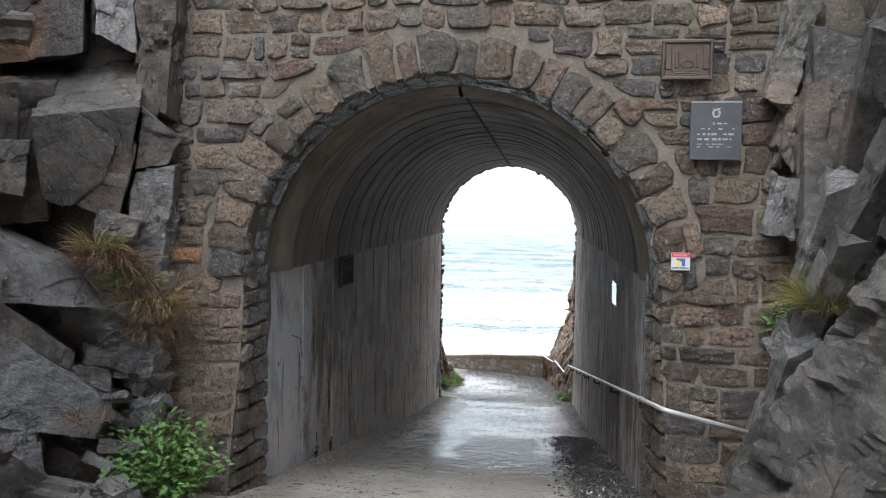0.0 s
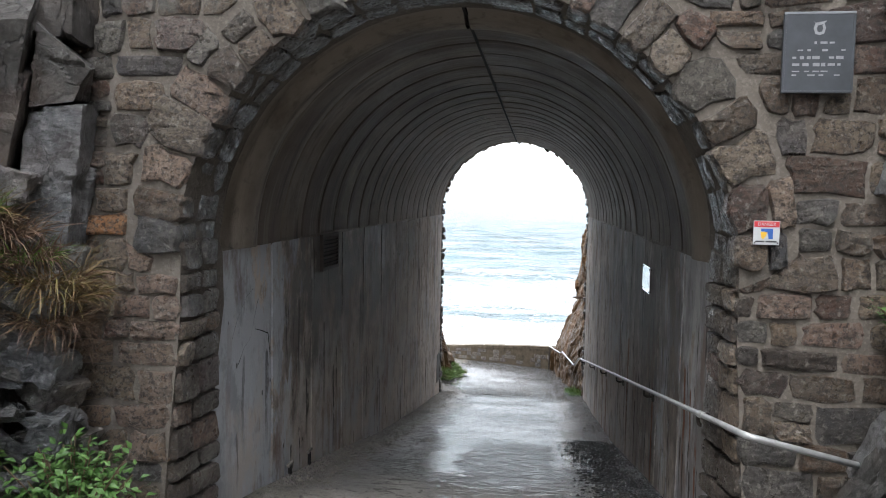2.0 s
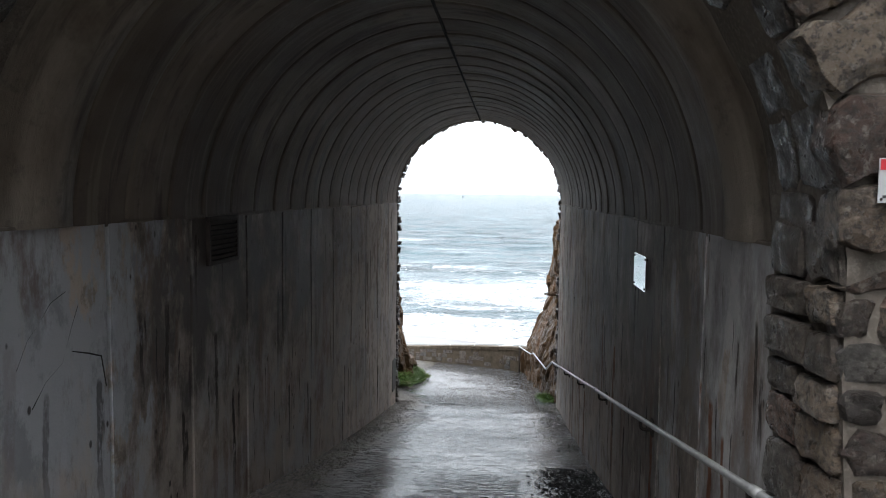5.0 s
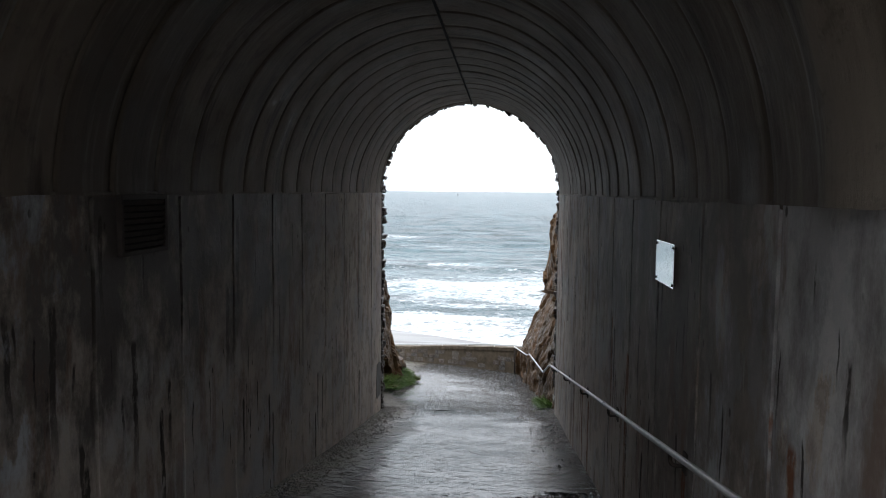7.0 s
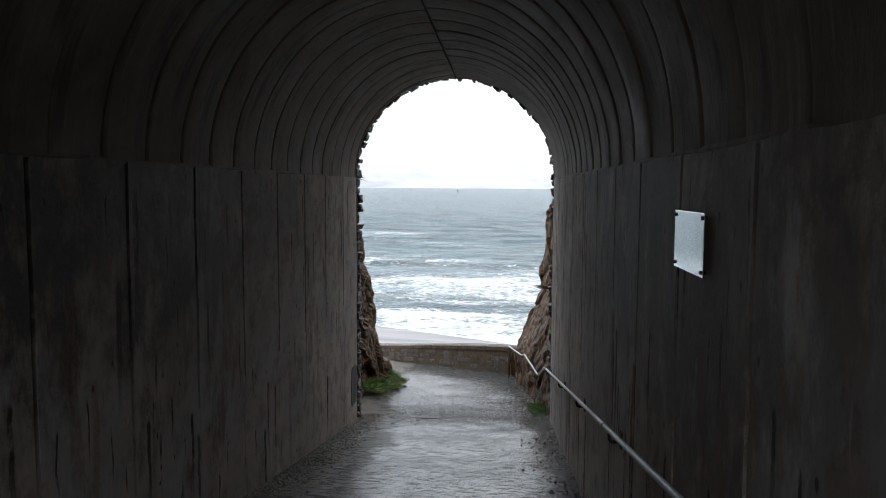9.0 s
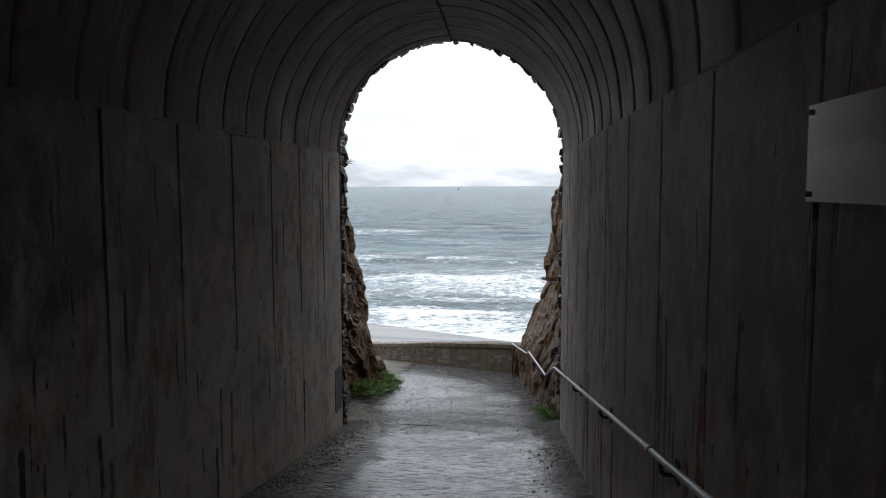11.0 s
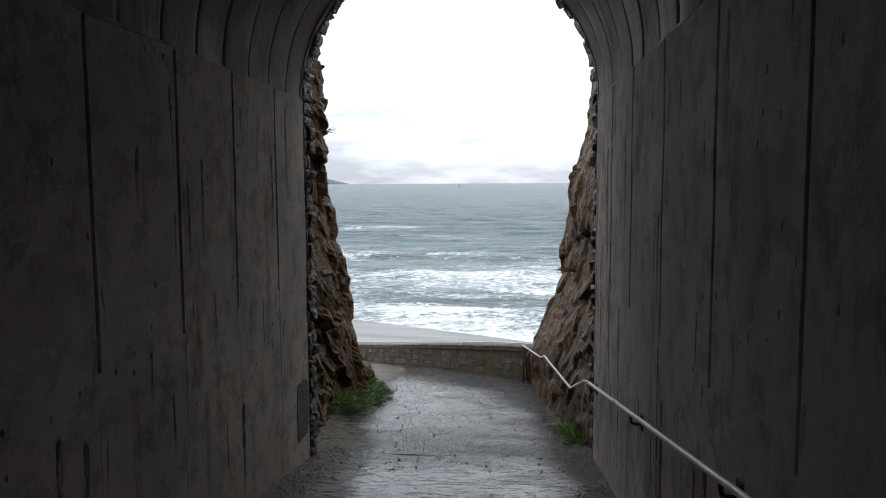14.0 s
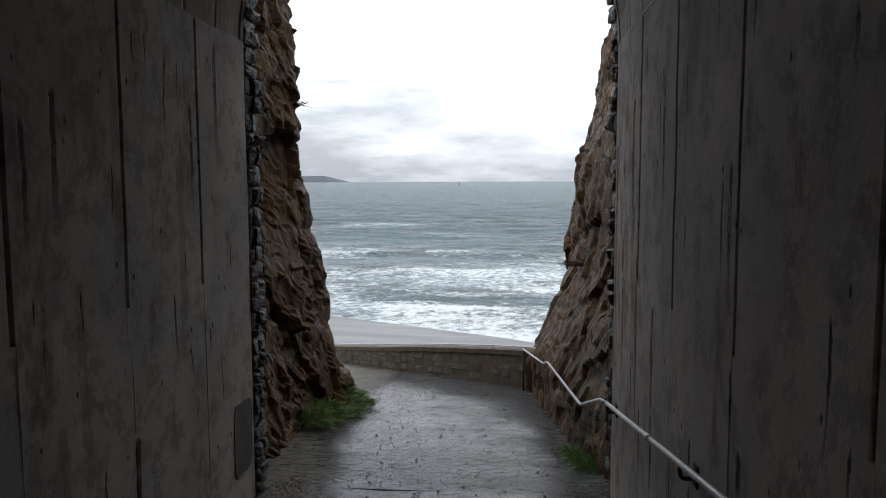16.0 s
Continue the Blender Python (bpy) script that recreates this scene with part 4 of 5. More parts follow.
crag("rock_face", right_face, (-6.0, -1.0), (4.46, 5.4), 0.04, ((45, 0.07, (0.25, 0.04), (1.9, 0.5)), (300, 0.018, (0.2, 0.05), (1.8, 0.5)), (2200, 0.007, 0.15, (1, 1))), 5, ROCK_R,
     "pale weathered rock face with slanting strata beside the portal", flip=False, shear=0.45)

# unseen rock added above both sides and behind, to dim the portal
for side, nm in ((-1, "wall_rock"), (1, "wall_rock_1")):
    vs = []
    ya, za = np.arange(-10, 4.9, 0.6), np.arange(5.2, 8.3, 0.6)
    for y in ya:
        for zq in za:
            vs.append((side * (2.55 + 0.16 * (zq - 5.2) + 0.25 * noise.noise(Vector((y, zq, side * 5)))), y, zq))
    structure(nm, data("upper_sky_block", vs, grid_faces(len(ya), len(za), side < 0), ROCK_L), "unseen grey rock added above the cutting to block sky", "rock")
vs = [(x, -9.5 + 0.5 * noise.noise(Vector((x, zq, 2))), zq) for zq in np.arange(0.4, 3.0, 0.6) for x in np.arange(-3.4, 3.5, 0.4)]
structure("wall_rock_2", data("back_sky_block", vs, grid_faces(5, 18, True), ROCK_L), "unseen grey rock added behind the start to limit daylight", "rock")

# the ledge block and its neighbours by the portal
block("ledge_boulder", ((-2.61, 3.8, 1.5), (-2.2, 3.98, 1.36), (-2.41, 4.45, 1.39), (-3.13, 4.4, 1.5), (-2.57, 3.62, 2.01), (-1.95, 3.85, 2.11), (-2.23, 4.4, 2.52), (-2.88, 4.35, 2.5)),
      ROCK_MID, 4.0, "big split brown-grey boulder with a pale sloping top", 44, 0.012)
block("boulder", ((-3.07, 3.6, 1.31), (-2.7, 3.95, 1.34), (-3.0, 4.4, 1.38), (-3.75, 4.4, 1.32), (-2.96, 3.5, 2.2), (-2.58, 3.86, 2.25), (-2.84, 4.4, 2.51), (-3.72, 4.4, 2.43)),
      ROCK_BROWN, 5.0, "dark brown boulder wedged beside the ledge", 34, 0.020)
block("boulder", ((-2.85, 3.45, 1.56), (-2.67, 3.66, 1.51), (-2.99, 4.2, 1.52), (-3.48, 4.2, 1.54), (-2.85, 3.45, 1.86), (-2.63, 3.68, 1.86), (-2.98, 4.2, 1.95), (-3.47, 4.2, 1.95)),
      ROCK_L, 6.0, "angular grey block of rock jutting below the ledge", 24, 0.014)
block("boulder", ((-3.21, 3.8, 2.37), (-2.45, 4.0, 2.49), (-2.77, 4.6, 2.61), (-3.89, 4.6, 2.61), (-3.28, 3.9, 3.24), (-2.44, 4.05, 3.27), (-2.82, 4.7, 3.5), (-3.96, 4.7, 3.5)),
      ROCK_RUST, 8.0, "dark rust-stained boulder on the rock ledge", 34, 0.016)
block("rock_slab", ((-2.38, 4.02, 2.62), (-2.11, 4.1, 2.47), (-2.26, 4.42, 2.57), (-2.72, 4.42, 2.7), (-2.46, 4.1, 3.25), (-2.19, 4.15, 3.25), (-2.25, 4.44, 3.3), (-2.75, 4.44, 3.3)),
      ROCK_LEDGE, 9.0, "pale cream-grey slab of rock standing on the ledge", 28, 0.016)
block("rock_slab", ((-2.14, 4.10, 2.10), (-1.94, 4.16, 2.05), (-1.96, 4.42, 2.05), (-2.25, 4.42, 2.1), (-2.16, 4.14, 3.2), (-1.84, 4.18, 3.2), (-1.86, 4.44, 3.2), (-2.3, 4.44, 3.2)),
      ROCK_BROWN, 12.0, "upright crumbling brown rock against the portal", 26, 0.030)
block("rock_slab", ((-2.1, 4.02, 1.7), (-1.9, 4.1, 1.74), (-2.01, 4.42, 1.76), (-2.32, 4.42, 1.72), (-2.04, 4.02, 2.13), (-1.82, 4.14, 1.91), (-1.96, 4.42, 1.98), (-2.25, 4.42, 2.2)),
      ROCK_MID, 13.0, "pinkish-brown split rock against the portal", 24, 0.010)
block("rock_slab", ((-2.2, 4.0, 0.92), (-1.97, 4.12, 0.92), (-2.04, 4.42, 0.97), (-2.45, 4.42, 0.96), (-2.12, 4.04, 1.7), (-1.86, 4.12, 1.73), (-1.94, 4.42, 1.77), (-2.34, 4.42, 1.72)),
      ROCK_DARK, 14.0, "blue-grey upright rock wedged against the portal", 30, 0.014)


def slab_box(name, at, size, turn, mat, seed, label, n=16, rough=0.02, category="stone"):
    """A split slab given by its middle, size and turn, with its corners knocked about."""
    r = random.Random(int(seed * 10))
    m = pose(*at, *turn)
    pts = []
    for dz in (-0.5, 0.5):
        for dx, dy in ((-0.5, -0.5), (0.5, -0.5), (0.5, 0.5), (-0.5, 0.5)):
            p = Vector((dx * size[0] * r.uniform(0.75, 1.1), dy * size[1] * r.uniform(0.75, 1.1), dz * size[2] * r.uniform(0.75, 1.1)))
            pts.append(tuple(m @ p))
    return block(name, pts, mat, seed, label, n, rough, category)


block("rock_slab", ((-2.63, 3.0, 0.9), (-2.18, 3.78, 0.77), (-2.36, 4.1, 0.77), (-3.37, 4.0, 0.81), (-2.67, 3.05, 1.35), (-2.29, 3.74, 0.98), (-2.6, 4.0, 1.1), (-3.19, 3.9, 1.38)),
      ROCK_LEDGE, 16.0, "pointed grey rock slab jutting from the face", 40, 0.010)
block("rock_slab", ((-2.43, 2.85, 0.98), (-2.27, 3.0, 0.97), (-2.36, 3.2, 1.0), (-2.69, 3.2, 0.95), (-2.45, 2.88, 1.16), (-2.3, 3.02, 1.14), (-2.37, 3.2, 1.02), (-2.69, 3.2, 1.16)),
      ROCK_LEDGE, 17.0, "small pale wedge of rock lying on the slab", 16, 0.008)
block("rock_slab", ((-2.55, 2.85, 0.27), (-2.23, 3.72, -0.09), (-2.32, 4.1, -0.19), (-3.31, 3.9, -0.06), (-2.67, 3.0, 0.97), (-2.15, 3.8, 0.13), (-2.36, 4.1, 0.14), (-3.29, 3.9, 0.82)),
      ROCK_DARK, 20.0, "large slanting slab of smooth grey slate", 44, 0.007)
block("rock_slab", ((-2.55, 3.02, 0.72), (-2.4, 3.7, 0.27), (-2.58, 4.1, 0.17), (-3.21, 3.9, 0.55), (-2.56, 3.08, 1.01), (-2.36, 3.76, 0.46), (-2.62, 4.1, 0.45), (-3.2, 3.9, 0.91)),
      ROCK_L, 21.0, "dark bed of slate slanting over the smooth slab", 34, 0.012)
block("rock_slab", ((-2.42, 3.72, 0.19), (-2.19, 3.86, 0.17), (-2.36, 4.2, 0.12), (-2.75, 4.2, 0.1), (-2.41, 3.74, 0.39), (-2.20, 3.88, 0.34), (-2.38, 4.2, 0.32), (-2.73, 4.2, 0.32)),
      ROCK_L, 22.0, "cracked dark grey block at the slab's end", 22, 0.012)
block("rock_slab", ((-2.37, 3.84, 0.27), (-2.12, 3.96, 0.27), (-2.33, 4.3, 0.22), (-2.67, 4.3, 0.16), (-2.36, 3.84, 0.48), (-2.12, 3.98, 0.45), (-2.33, 4.3, 0.46), (-2.67, 4.3, 0.45)),
      ROCK_DARK, 23.0, "squarish grey block of split slate", 22, 0.010)
block("boulder", ((-2.47, 2.9, -0.15), (-2.30, 3.3, -0.2), (-2.6, 3.7, -0.3), (-3.06, 3.7, -0.3), (-2.51, 3.05, 0.26), (-2.36, 3.34, 0.12), (-2.62, 3.7, 0.03), (-3.05, 3.7, 0.03)),
      ROCK_DARK, 24.0, "grey boulder at the foot of the slanting slab", 22, 0.014)
# beds of split slate, dipping away from the path's start
br = random.Random(77)
for k in range(26):
    y = 3.78 + 0.42 * br.random()
    zq = 0.82 - 1.15 * br.random() ** 1.2
    sz = br.uniform(0.12, 0.28)
    slab_box("slate_block", (-2.26 + 0.16 * br.random() + 0.25 * (y - 4.0), y, zq), (0.26, sz, sz * br.uniform(0.22, 0.5)), (-34 + br.uniform(-10, 10), br.uniform(-5, 18), br.uniform(-25, 25)),
             (ROCK_DARK, ROCK_LEDGE, ROCK_DARK, ROCK_L)[k % 4], 80.0 + k, "angular grey slate block in the broken rock side", 13, 0.012)
for k in range(8):
    slab_box("slate_block", (-2.10 + 0.10 * br.random(), 4.02 + 0.22 * br.random(), -0.3 + 0.17 * k), (0.24, 0.24, br.uniform(0.15, 0.26)), (br.uniform(-20, 10), br.uniform(-10, 25), br.uniform(-30, 30)),
             (ROCK_DARK, ROCK_L)[k % 2], 120.0 + k, "angular dark slate block beside the portal foot", 12, 0.016)
for k in range(16):
    y = 2.7 + 1.25 * br.random()
    sz = br.uniform(0.12, 0.26)
    slab_box("loose_stone", (-2.12 + 0.26 * br.random(), y, ground_z(y) + 0.04 + 0.22 * br.random()), (sz, sz * br.uniform(0.8, 1.3), sz * 0.7), (br.uniform(-25, 25), br.uniform(-25, 25), br.uniform(0, 90)),
             (ROCK_LEDGE, ROCK_DARK, ROCK_LEDGE)[k % 3], 140.0 + k, "loose grey stone at the foot of the rocks", 9, 0.014)
slab_box("loose_stone", (-2.16, 3.92, 1.30), (0.30, 0.22, 0.18), (5, 10, 15), ROCK_LEDGE, 161.0, "pale loose stone lying under the ledge", 12, 0.014)

# the other side: upended slabs that lean towards the path's start
block("rock_slab", ((2.00, 4.08, -0.7), (2.12, 1.4, -0.7), (3.2, 1.4, -0.7), (3.2, 4.2, -0.7), (2.26, 3.22, 1.02), (2.30, 1.4, 2.9), (3.3, 1.4, 2.9), (3.3, 3.4, 1.1)), ROCK_R, 41.0,
      "large pale slab of pitted rock leaning beside the path", 48, 0.028)
for k, (at, size, mt) in enumerate((((2.46, 3.72, 1.95), (0.16, 0.22, 1.25), ROCK_R), ((2.34, 3.92, 1.30), (0.20, 0.20, 0.95), ROCK_DARK), ((2.26, 3.86, 0.82), (0.16, 0.18, 1.05), ROCK_LEDGE),
                                    ((2.16, 4.02, 0.30), (0.15, 0.20, 1.10), ROCK_DARK), ((2.30, 3.70, 1.05), (0.16, 0.16, 0.80), ROCK_R), ((2.10, 4.14, -0.05), (0.14, 0.20, 0.90), ROCK_R),
                                    ((2.52, 3.48, 1.70), (0.22, 0.20, 1.10), ROCK_R))):
    slab_box("rock_slab", at, size, (33, 4 + 2 * (k % 3), 4 * k - 10), mt, 43.0 + k, "thin upended slab of split grey rock", 22, 0.014)
slab_box("rock_slab", (2.20, 3.99, 0.70), (0.18, 0.22, 0.24), (30, 15, 15), ROCK_LEDGE, 170.0, "blue-white chunk of split rock", 16, 0.012)
block("rock_slab", ((2.28, 4.02, 1.42), (2.46, 3.92, 1.5), (2.75, 4.3, 1.5), (2.28, 4.36, 1.42), (2.31, 4.10, 2.64), (2.64, 3.92, 2.48), (2.95, 4.3, 2.6), (2.33, 4.42, 2.7)), ROCK_R, 52.0,
      "tall grey-green slab of rock against the portal", 32, 0.020)
slab_box("boulder", (2.25, 4.23, 1.52), (0.26, 0.20, 0.42), (10, 8, 15), ROCK_DARK, 55.0, "dark block wedged beside the masonry", 18, 0.016)
slab_box("boulder", (2.24, 4.27, 2.55), (0.18, 0.22, 0.75), (0, 14, 5), ROCK_L, 56.0, "brown block wedged beside the masonry", 18, 0.020)
slab_box("boulder", (2.28, 4.27, 1.98), (0.20, 0.22, 0.50), (5, 10, -12), ROCK_L, 57.0, "brown crumbling block beside the masonry", 18, 0.026)
block("boulder", ((2.44, 3.75, 2.44), (2.58, 3.0, 2.25), (3.3, 3.0, 2.25), (3.3, 4.2, 2.4), (2.40, 3.8, 3.6), (2.45, 3.0, 3.6), (3.3, 3.0, 3.6), (3.3, 4.3, 3.6)), ROCK_BROWN, 49.0,
      "dark brown overhanging boulder by the portal wall", 30, 0.030)


# cliffs beyond the seaward mouth
def exit_left(y, z, h):
    # cave-like hollow by the masonry, then a buttress whose foot runs out to the path
    zz = z - ground_z(y)
    bulge = np.interp(y, (16.4, 17.0, 18.0, 19.0, 20.0, 21.0, 21.5, 22.3, 23.3, 26), (-1.95, -2.15, -2.12, -2.16, -2.12, -1.97, -1.92, -2.35, -3.2, -6.5))
    lean = np.interp(zz, (0, 0.7, 1.5, 2.2, 2.9, 4.9, 7), (0.06, -0.06, -0.27, -0.40, -0.58, -0.72, -0.9))
    hollow = 0.42 * math.exp(-((y - 17.0) / 0.5) ** 2 - ((zz - 0.5) / 0.6) ** 2)
    return (bulge + lean - hollow + h, y, z)


crag("cliff", exit_left, (16.35, -6.0), (24.5, 6.2), 0.06, ((60, 0.032, 0.08, (1, 0.8)), (500, 0.017, 0.12, (1, 1)), (2500, 0.008, 0.14, (1, 1))), 11, ROCK_EXIT, "brown broken cliff beside the seaward tunnel mouth", "cliff", flip=True)


def exit_right(y, z, h):
    foot = np.interp(y, (16.5, 17.2, 21.5, 23.3, 25, 28), (1.70, 1.66, 1.18, 1.00, 1.15, 2.6))
    zz = z - ground_z(y)
    return (foot + float(np.interp(zz, (-3, 0, 0.6, 1.2, 2.2, 2.9, 4.2, 5.5, 9), (-0.2, 0, 0.05, 0.32, 0.70, 0.80, 0.92, 1.25, 1.9))) + 0.02 * math.sin(zz * 2.1 + y) - h, y, z)


crag("cliff", exit_right, (16.55, -6.0), (26.0, 6.2), 0.06, ((70, 0.014, 0.05, (0.8, 1)), (600, 0.011, 0.08, (1.1, 0.8)), (2500, 0.006, 0.1, (1, 1))), 13, ROCK_EXIT, "ochre cliff face leaning back beside the path", "cliff", flip=False)

# ---------- beach, sea, distance ----------
vs = []
gx, gy = np.array([-4800, -600, -120, -40, 0, 40, 120, 600, 4800.0]), np.array([-60, 8, 24, 36, 44, 56, 68, 118, 4900.0])
gz = np.array([-9.0, -9.0, -9.0, -9.25, -9.48, -10.0, -10.62, -13, -18])
for y, zq in zip(gy, gz):
    for x in gx:
        vs.append((x, y, zq - 0.028 * max(-60, min(60, x))))
structure("ground", data("beach", vs, grid_faces(len(gy), len(gx), True), SAND), "wet beige sand sloping under the sea", "beach")

SEA_Z = -10.0
rows = np.concatenate([np.geomspace(40, 420, 230), np.geomspace(440, 4850, 40)])
cols = np.linspace(-1, 1, 121)
vs = []
for y in rows:
    wide = 0.5 * y + 12
    for c in cols:
        x = c * wide * (1 + 2.2 * abs(c) ** 6) - 0.09 * y
        calm = min(1.0, max(0.0, (y + 0.62 * x - 57) / 26))
        s = y + 0.10 * x + 5 * noise.noise(Vector((x * 0.02, y * 0.01, 0)))
        hgt = 0.0
        if y < 420:
            swell = 0.5 + 0.5 * math.sin(s * math.tau / 17.0)
            hgt = 0.55 * swell ** 4 * (0.4 + 0.9 * abs(noise.noise(Vector((x * 0.035, s / 17.0, 3))))) + 0.30 * noise.noise(Vector((x * 0.12, y * 0.30, 1))) + 0.12 * noise.noise(Vector((x * 0.4, y * 0.9, 7)))
            hgt *= calm * min(1.0, (420 - y) / 150)
        vs.append((x, y, SEA_Z + hgt + 9.0 * max(0, y - 400) / 4450))
structure("water", data("sea", vs, grid_faces(len(rows), len(cols), True), SEA, True), "choppy grey-green sea with white surf near the beach", "sea")

FAR = mat_plain("hazy_headland", (0.10, 0.115, 0.13), 0.9, 0.1, 0, 0.3, 0.01, 0.0)
vs = []
ix = np.linspace(-2100, -955, 70)
for x in ix:
    t = (x + 955) / -960
    top = 46 * min(1.0, t * 8.0) ** 0.8 * (1 - 0.25 * max(0, t - 0.3)) + 2.5 * noise.noise(Vector((x * 0.012, 0, 0)))
    vs += [(x, 4300, SEA_Z - 1), (x, 4330, SEA_Z + max(0.3, top)), (x, 4600, SEA_Z + max(0.2, top * 0.7)), (x, 4700, SEA_Z - 1)]
tagged(new("headland", data("headland", vs, grid_faces(70, 4), FAR, True)), "low grey headland far off on the horizon", "headland", "", "structure")
bx, by = -253 * 1500 / 4000 + 0.4, 1500.0
buoy = empty("channel_marker", (bx, by, SEA_Z - 0.5), "thin dark marker post standing out at sea", "marker")
part("base", tube("base", [(0, 0, 0), (0, 0, 2.5)], 1.3, RUSTY), buoy)
part("post", tube("post", [(0, 0, 2.4), (0, 0, 6.2)], 0.7, RUSTY), buoy)
part("topmark", tube("topmark", [(0, 0, 6.1), (0, 0, 7.4)], 1.0, RUSTY), buoy)
block("sea_rock", ((-11.0, 46, -10.1), (-9.6, 46, -10.1), (-9.4, 47.5, -10.1), (-11, 47.5, -10.1), (-10.8, 46.3, -9.2), (-10.2, 46.2, -8.9), (-9.8, 47.3, -9.2), (-10.8, 47.3, -9.3)), ROCK_DARK, 60.0, "small dark rock on the wet sand", 8, 0.15, "rock")

# ---------- parapet ----------
PAR = ((1.5, 22.6), (0.92, 23.3), (0.13, 24.2), (-0.9, 25.3), (-2.3, 26.8), (-4.5, 29.2), (-7, 32))


def par_at(s):
    """Point, direction and foot height at a distance along the parapet."""
    pts = [Vector((*p, 0)) for p in PAR]
    for a, b in zip(pts, pts[1:]):
        d = (b - a).length
        if s <= d or b is pts[-1]:
            p = a + (b - a) * (s / d)
            return p, (b - a).normalized()
        s -= d


vs = []
S = np.arange(0, 12.6, 0.15)
PH_Y, PH_H = (22, 23.3, 25.3, 26.8, 30), (0.72, 0.70, 0.58, 0.50, 0.50)
for s in S:
    p, d = par_at(s)
    nrm = Vector((-d.y, d.x, 0)) * -1
    nrm = nrm if nrm.y > 0 else -nrm
    zf = ground_z(p.y)
    PH = float(np.interp(p.y, PH_Y, PH_H))
    for off, zz in ((0, -0.5), (0, PH - 0.10), (-0.02, PH - 0.09), (-0.02, PH), (0.30, PH), (0.30, -0.5)):
        q = p + nrm * off
        vs.append((q.x, q.y, zf + zz + 0.01 * fbm((s, zz, 0), 2.0)))
PARMAT = mat_plain("weathered_ochre_render", (0.135, 0.108, 0.077), 0.9, 0.2, 0, 0.6, 7, 0.014)
parapet = structure("wall_parapet", data("parapet", vs, grid_faces(len(S), 6, False), PARMAT), "low rendered stone parapet with a flat coping", "wall")
s = 0.75
while s < 7.5:
    z0 = 0.03
    for rowi in range(3):
        w, h = rng.uniform(0.16, 0.36), 0.125
        if rng.random() < 0.6:
            def on_par(u, v, w_):
                p, d = par_at(u)
                nrm = Vector((-d.y, d.x, 0))
                nrm = nrm if nrm.y > 0 else -nrm
                q = p - nrm * w_
                return (q.x, q.y, ground_z(p.y) + v)
            poly = outline(s, s + w, z0 + 0.01, z0 + h, rng, 0.12)[::-1]
            add_stone(parapet, poly, on_par, rng.uniform(0.006, 0.02), rng, DUSK, 0.05)
        z0 += 0.135
    s += rng.uniform(0.24, 0.36)

# ---------- handrail ----------
RX = 1.46


def rail_z(y):
    return -0.165 - 0.1895 * (y - 6.05)


rail = empty("handrail", (RX, 10, rail_z(10)), "long galvanised steel handrail along the tunnel wall", "handrail")


def under(ob, me, name, label=""):
    """A part whose mesh is in world coordinates, under a thing that stands elsewhere."""
    p = part(name, me, ob, label)
    p.location = -ob.location
    return p


line = [(2.08, 4.26, 0.020), (1.49, 4.10, 0.190), (RX, 4.55, rail_z(4.55))] + [(RX, y, rail_z(y)) for y in (6.05, 9, 12, 14.5, 16.25)]
under(rail, tube("rail", rounded(line, 0.08), 0.0165, STEEL, 12), "rail")
far_line = [(RX, 16.2, rail_z(16.2)), (1.44, 16.45, -2.13), (1.40, 17.75, -2.58), (1.26, 21.5, -3.05), (1.21, 21.75, -3.14), (0.92, 23.25, -3.25)]
under(rail, tube("rail_end", rounded(far_line, 0.12), 0.0165, STEEL, 12), "far_rail")
for y in (4.9, 9.6, 14.4):
    under(rail, tube("coupling", [(RX, y - 0.05, rail_z(y - 0.05)), (RX, y + 0.05, rail_z(y + 0.05))], 0.022, STEEL, 12), "coupling")
for y in (4.98, 7.15, 9.35, 11.45, 13.62, 16.18):
    zr = rail_z(y)
    br = under(rail, tube("bracket", rounded([(RX, y, zr - 0.02), (RX + 0.005, y, zr - 0.075), (HALF - 0.005, y, zr - 0.075)], 0.03), 0.011, RUSTY, 8), "bracket", "rusted iron bracket")
    pl = part("wall_plate", box_data("wall_plate", (0.012, 0.07, 0.11), RUSTY, 0.003), br)
    pl.location = (HALF - 0.012, y, zr - 0.06)
for x, y, zt in ((1.22, 21.72, -3.14), (0.93, 23.2, -3.25)):
    under(rail, tube("post", [(x, y, ground_z(y) - 0.1), (x, y, zt)], 0.02, RUSTY, 8), "post", "dark rusted post")
top = []
for s in np.arange(0.55, 11, 0.3):
    p, d = par_at(s)
    top.append((p.x, p.y + 0.12, ground_z(p.y) + float(np.interp(p.y, PH_Y, PH_H)) + 0.045))
prail = empty("parapet_rail", (0, 25, -3.8), "thin weathered steel rail along the parapet top", "rail")
under(prail, tube("rail", top, 0.014, STEEL, 8), "rail")
for k in range(0, len(top), 4):
    x, y, zt = top[k]
    under(prail, tube("stud", [(x, y, zt - 0.07), (x, y, zt)], 0.012, STEEL, 6), "stud")

# ---------- tunnel details ----------
PATCH = mat_plain("dark_repair_render", (0.150, 0.145, 0.140), 0.8, 0.3, 0, 0.35, 4, 0.004)


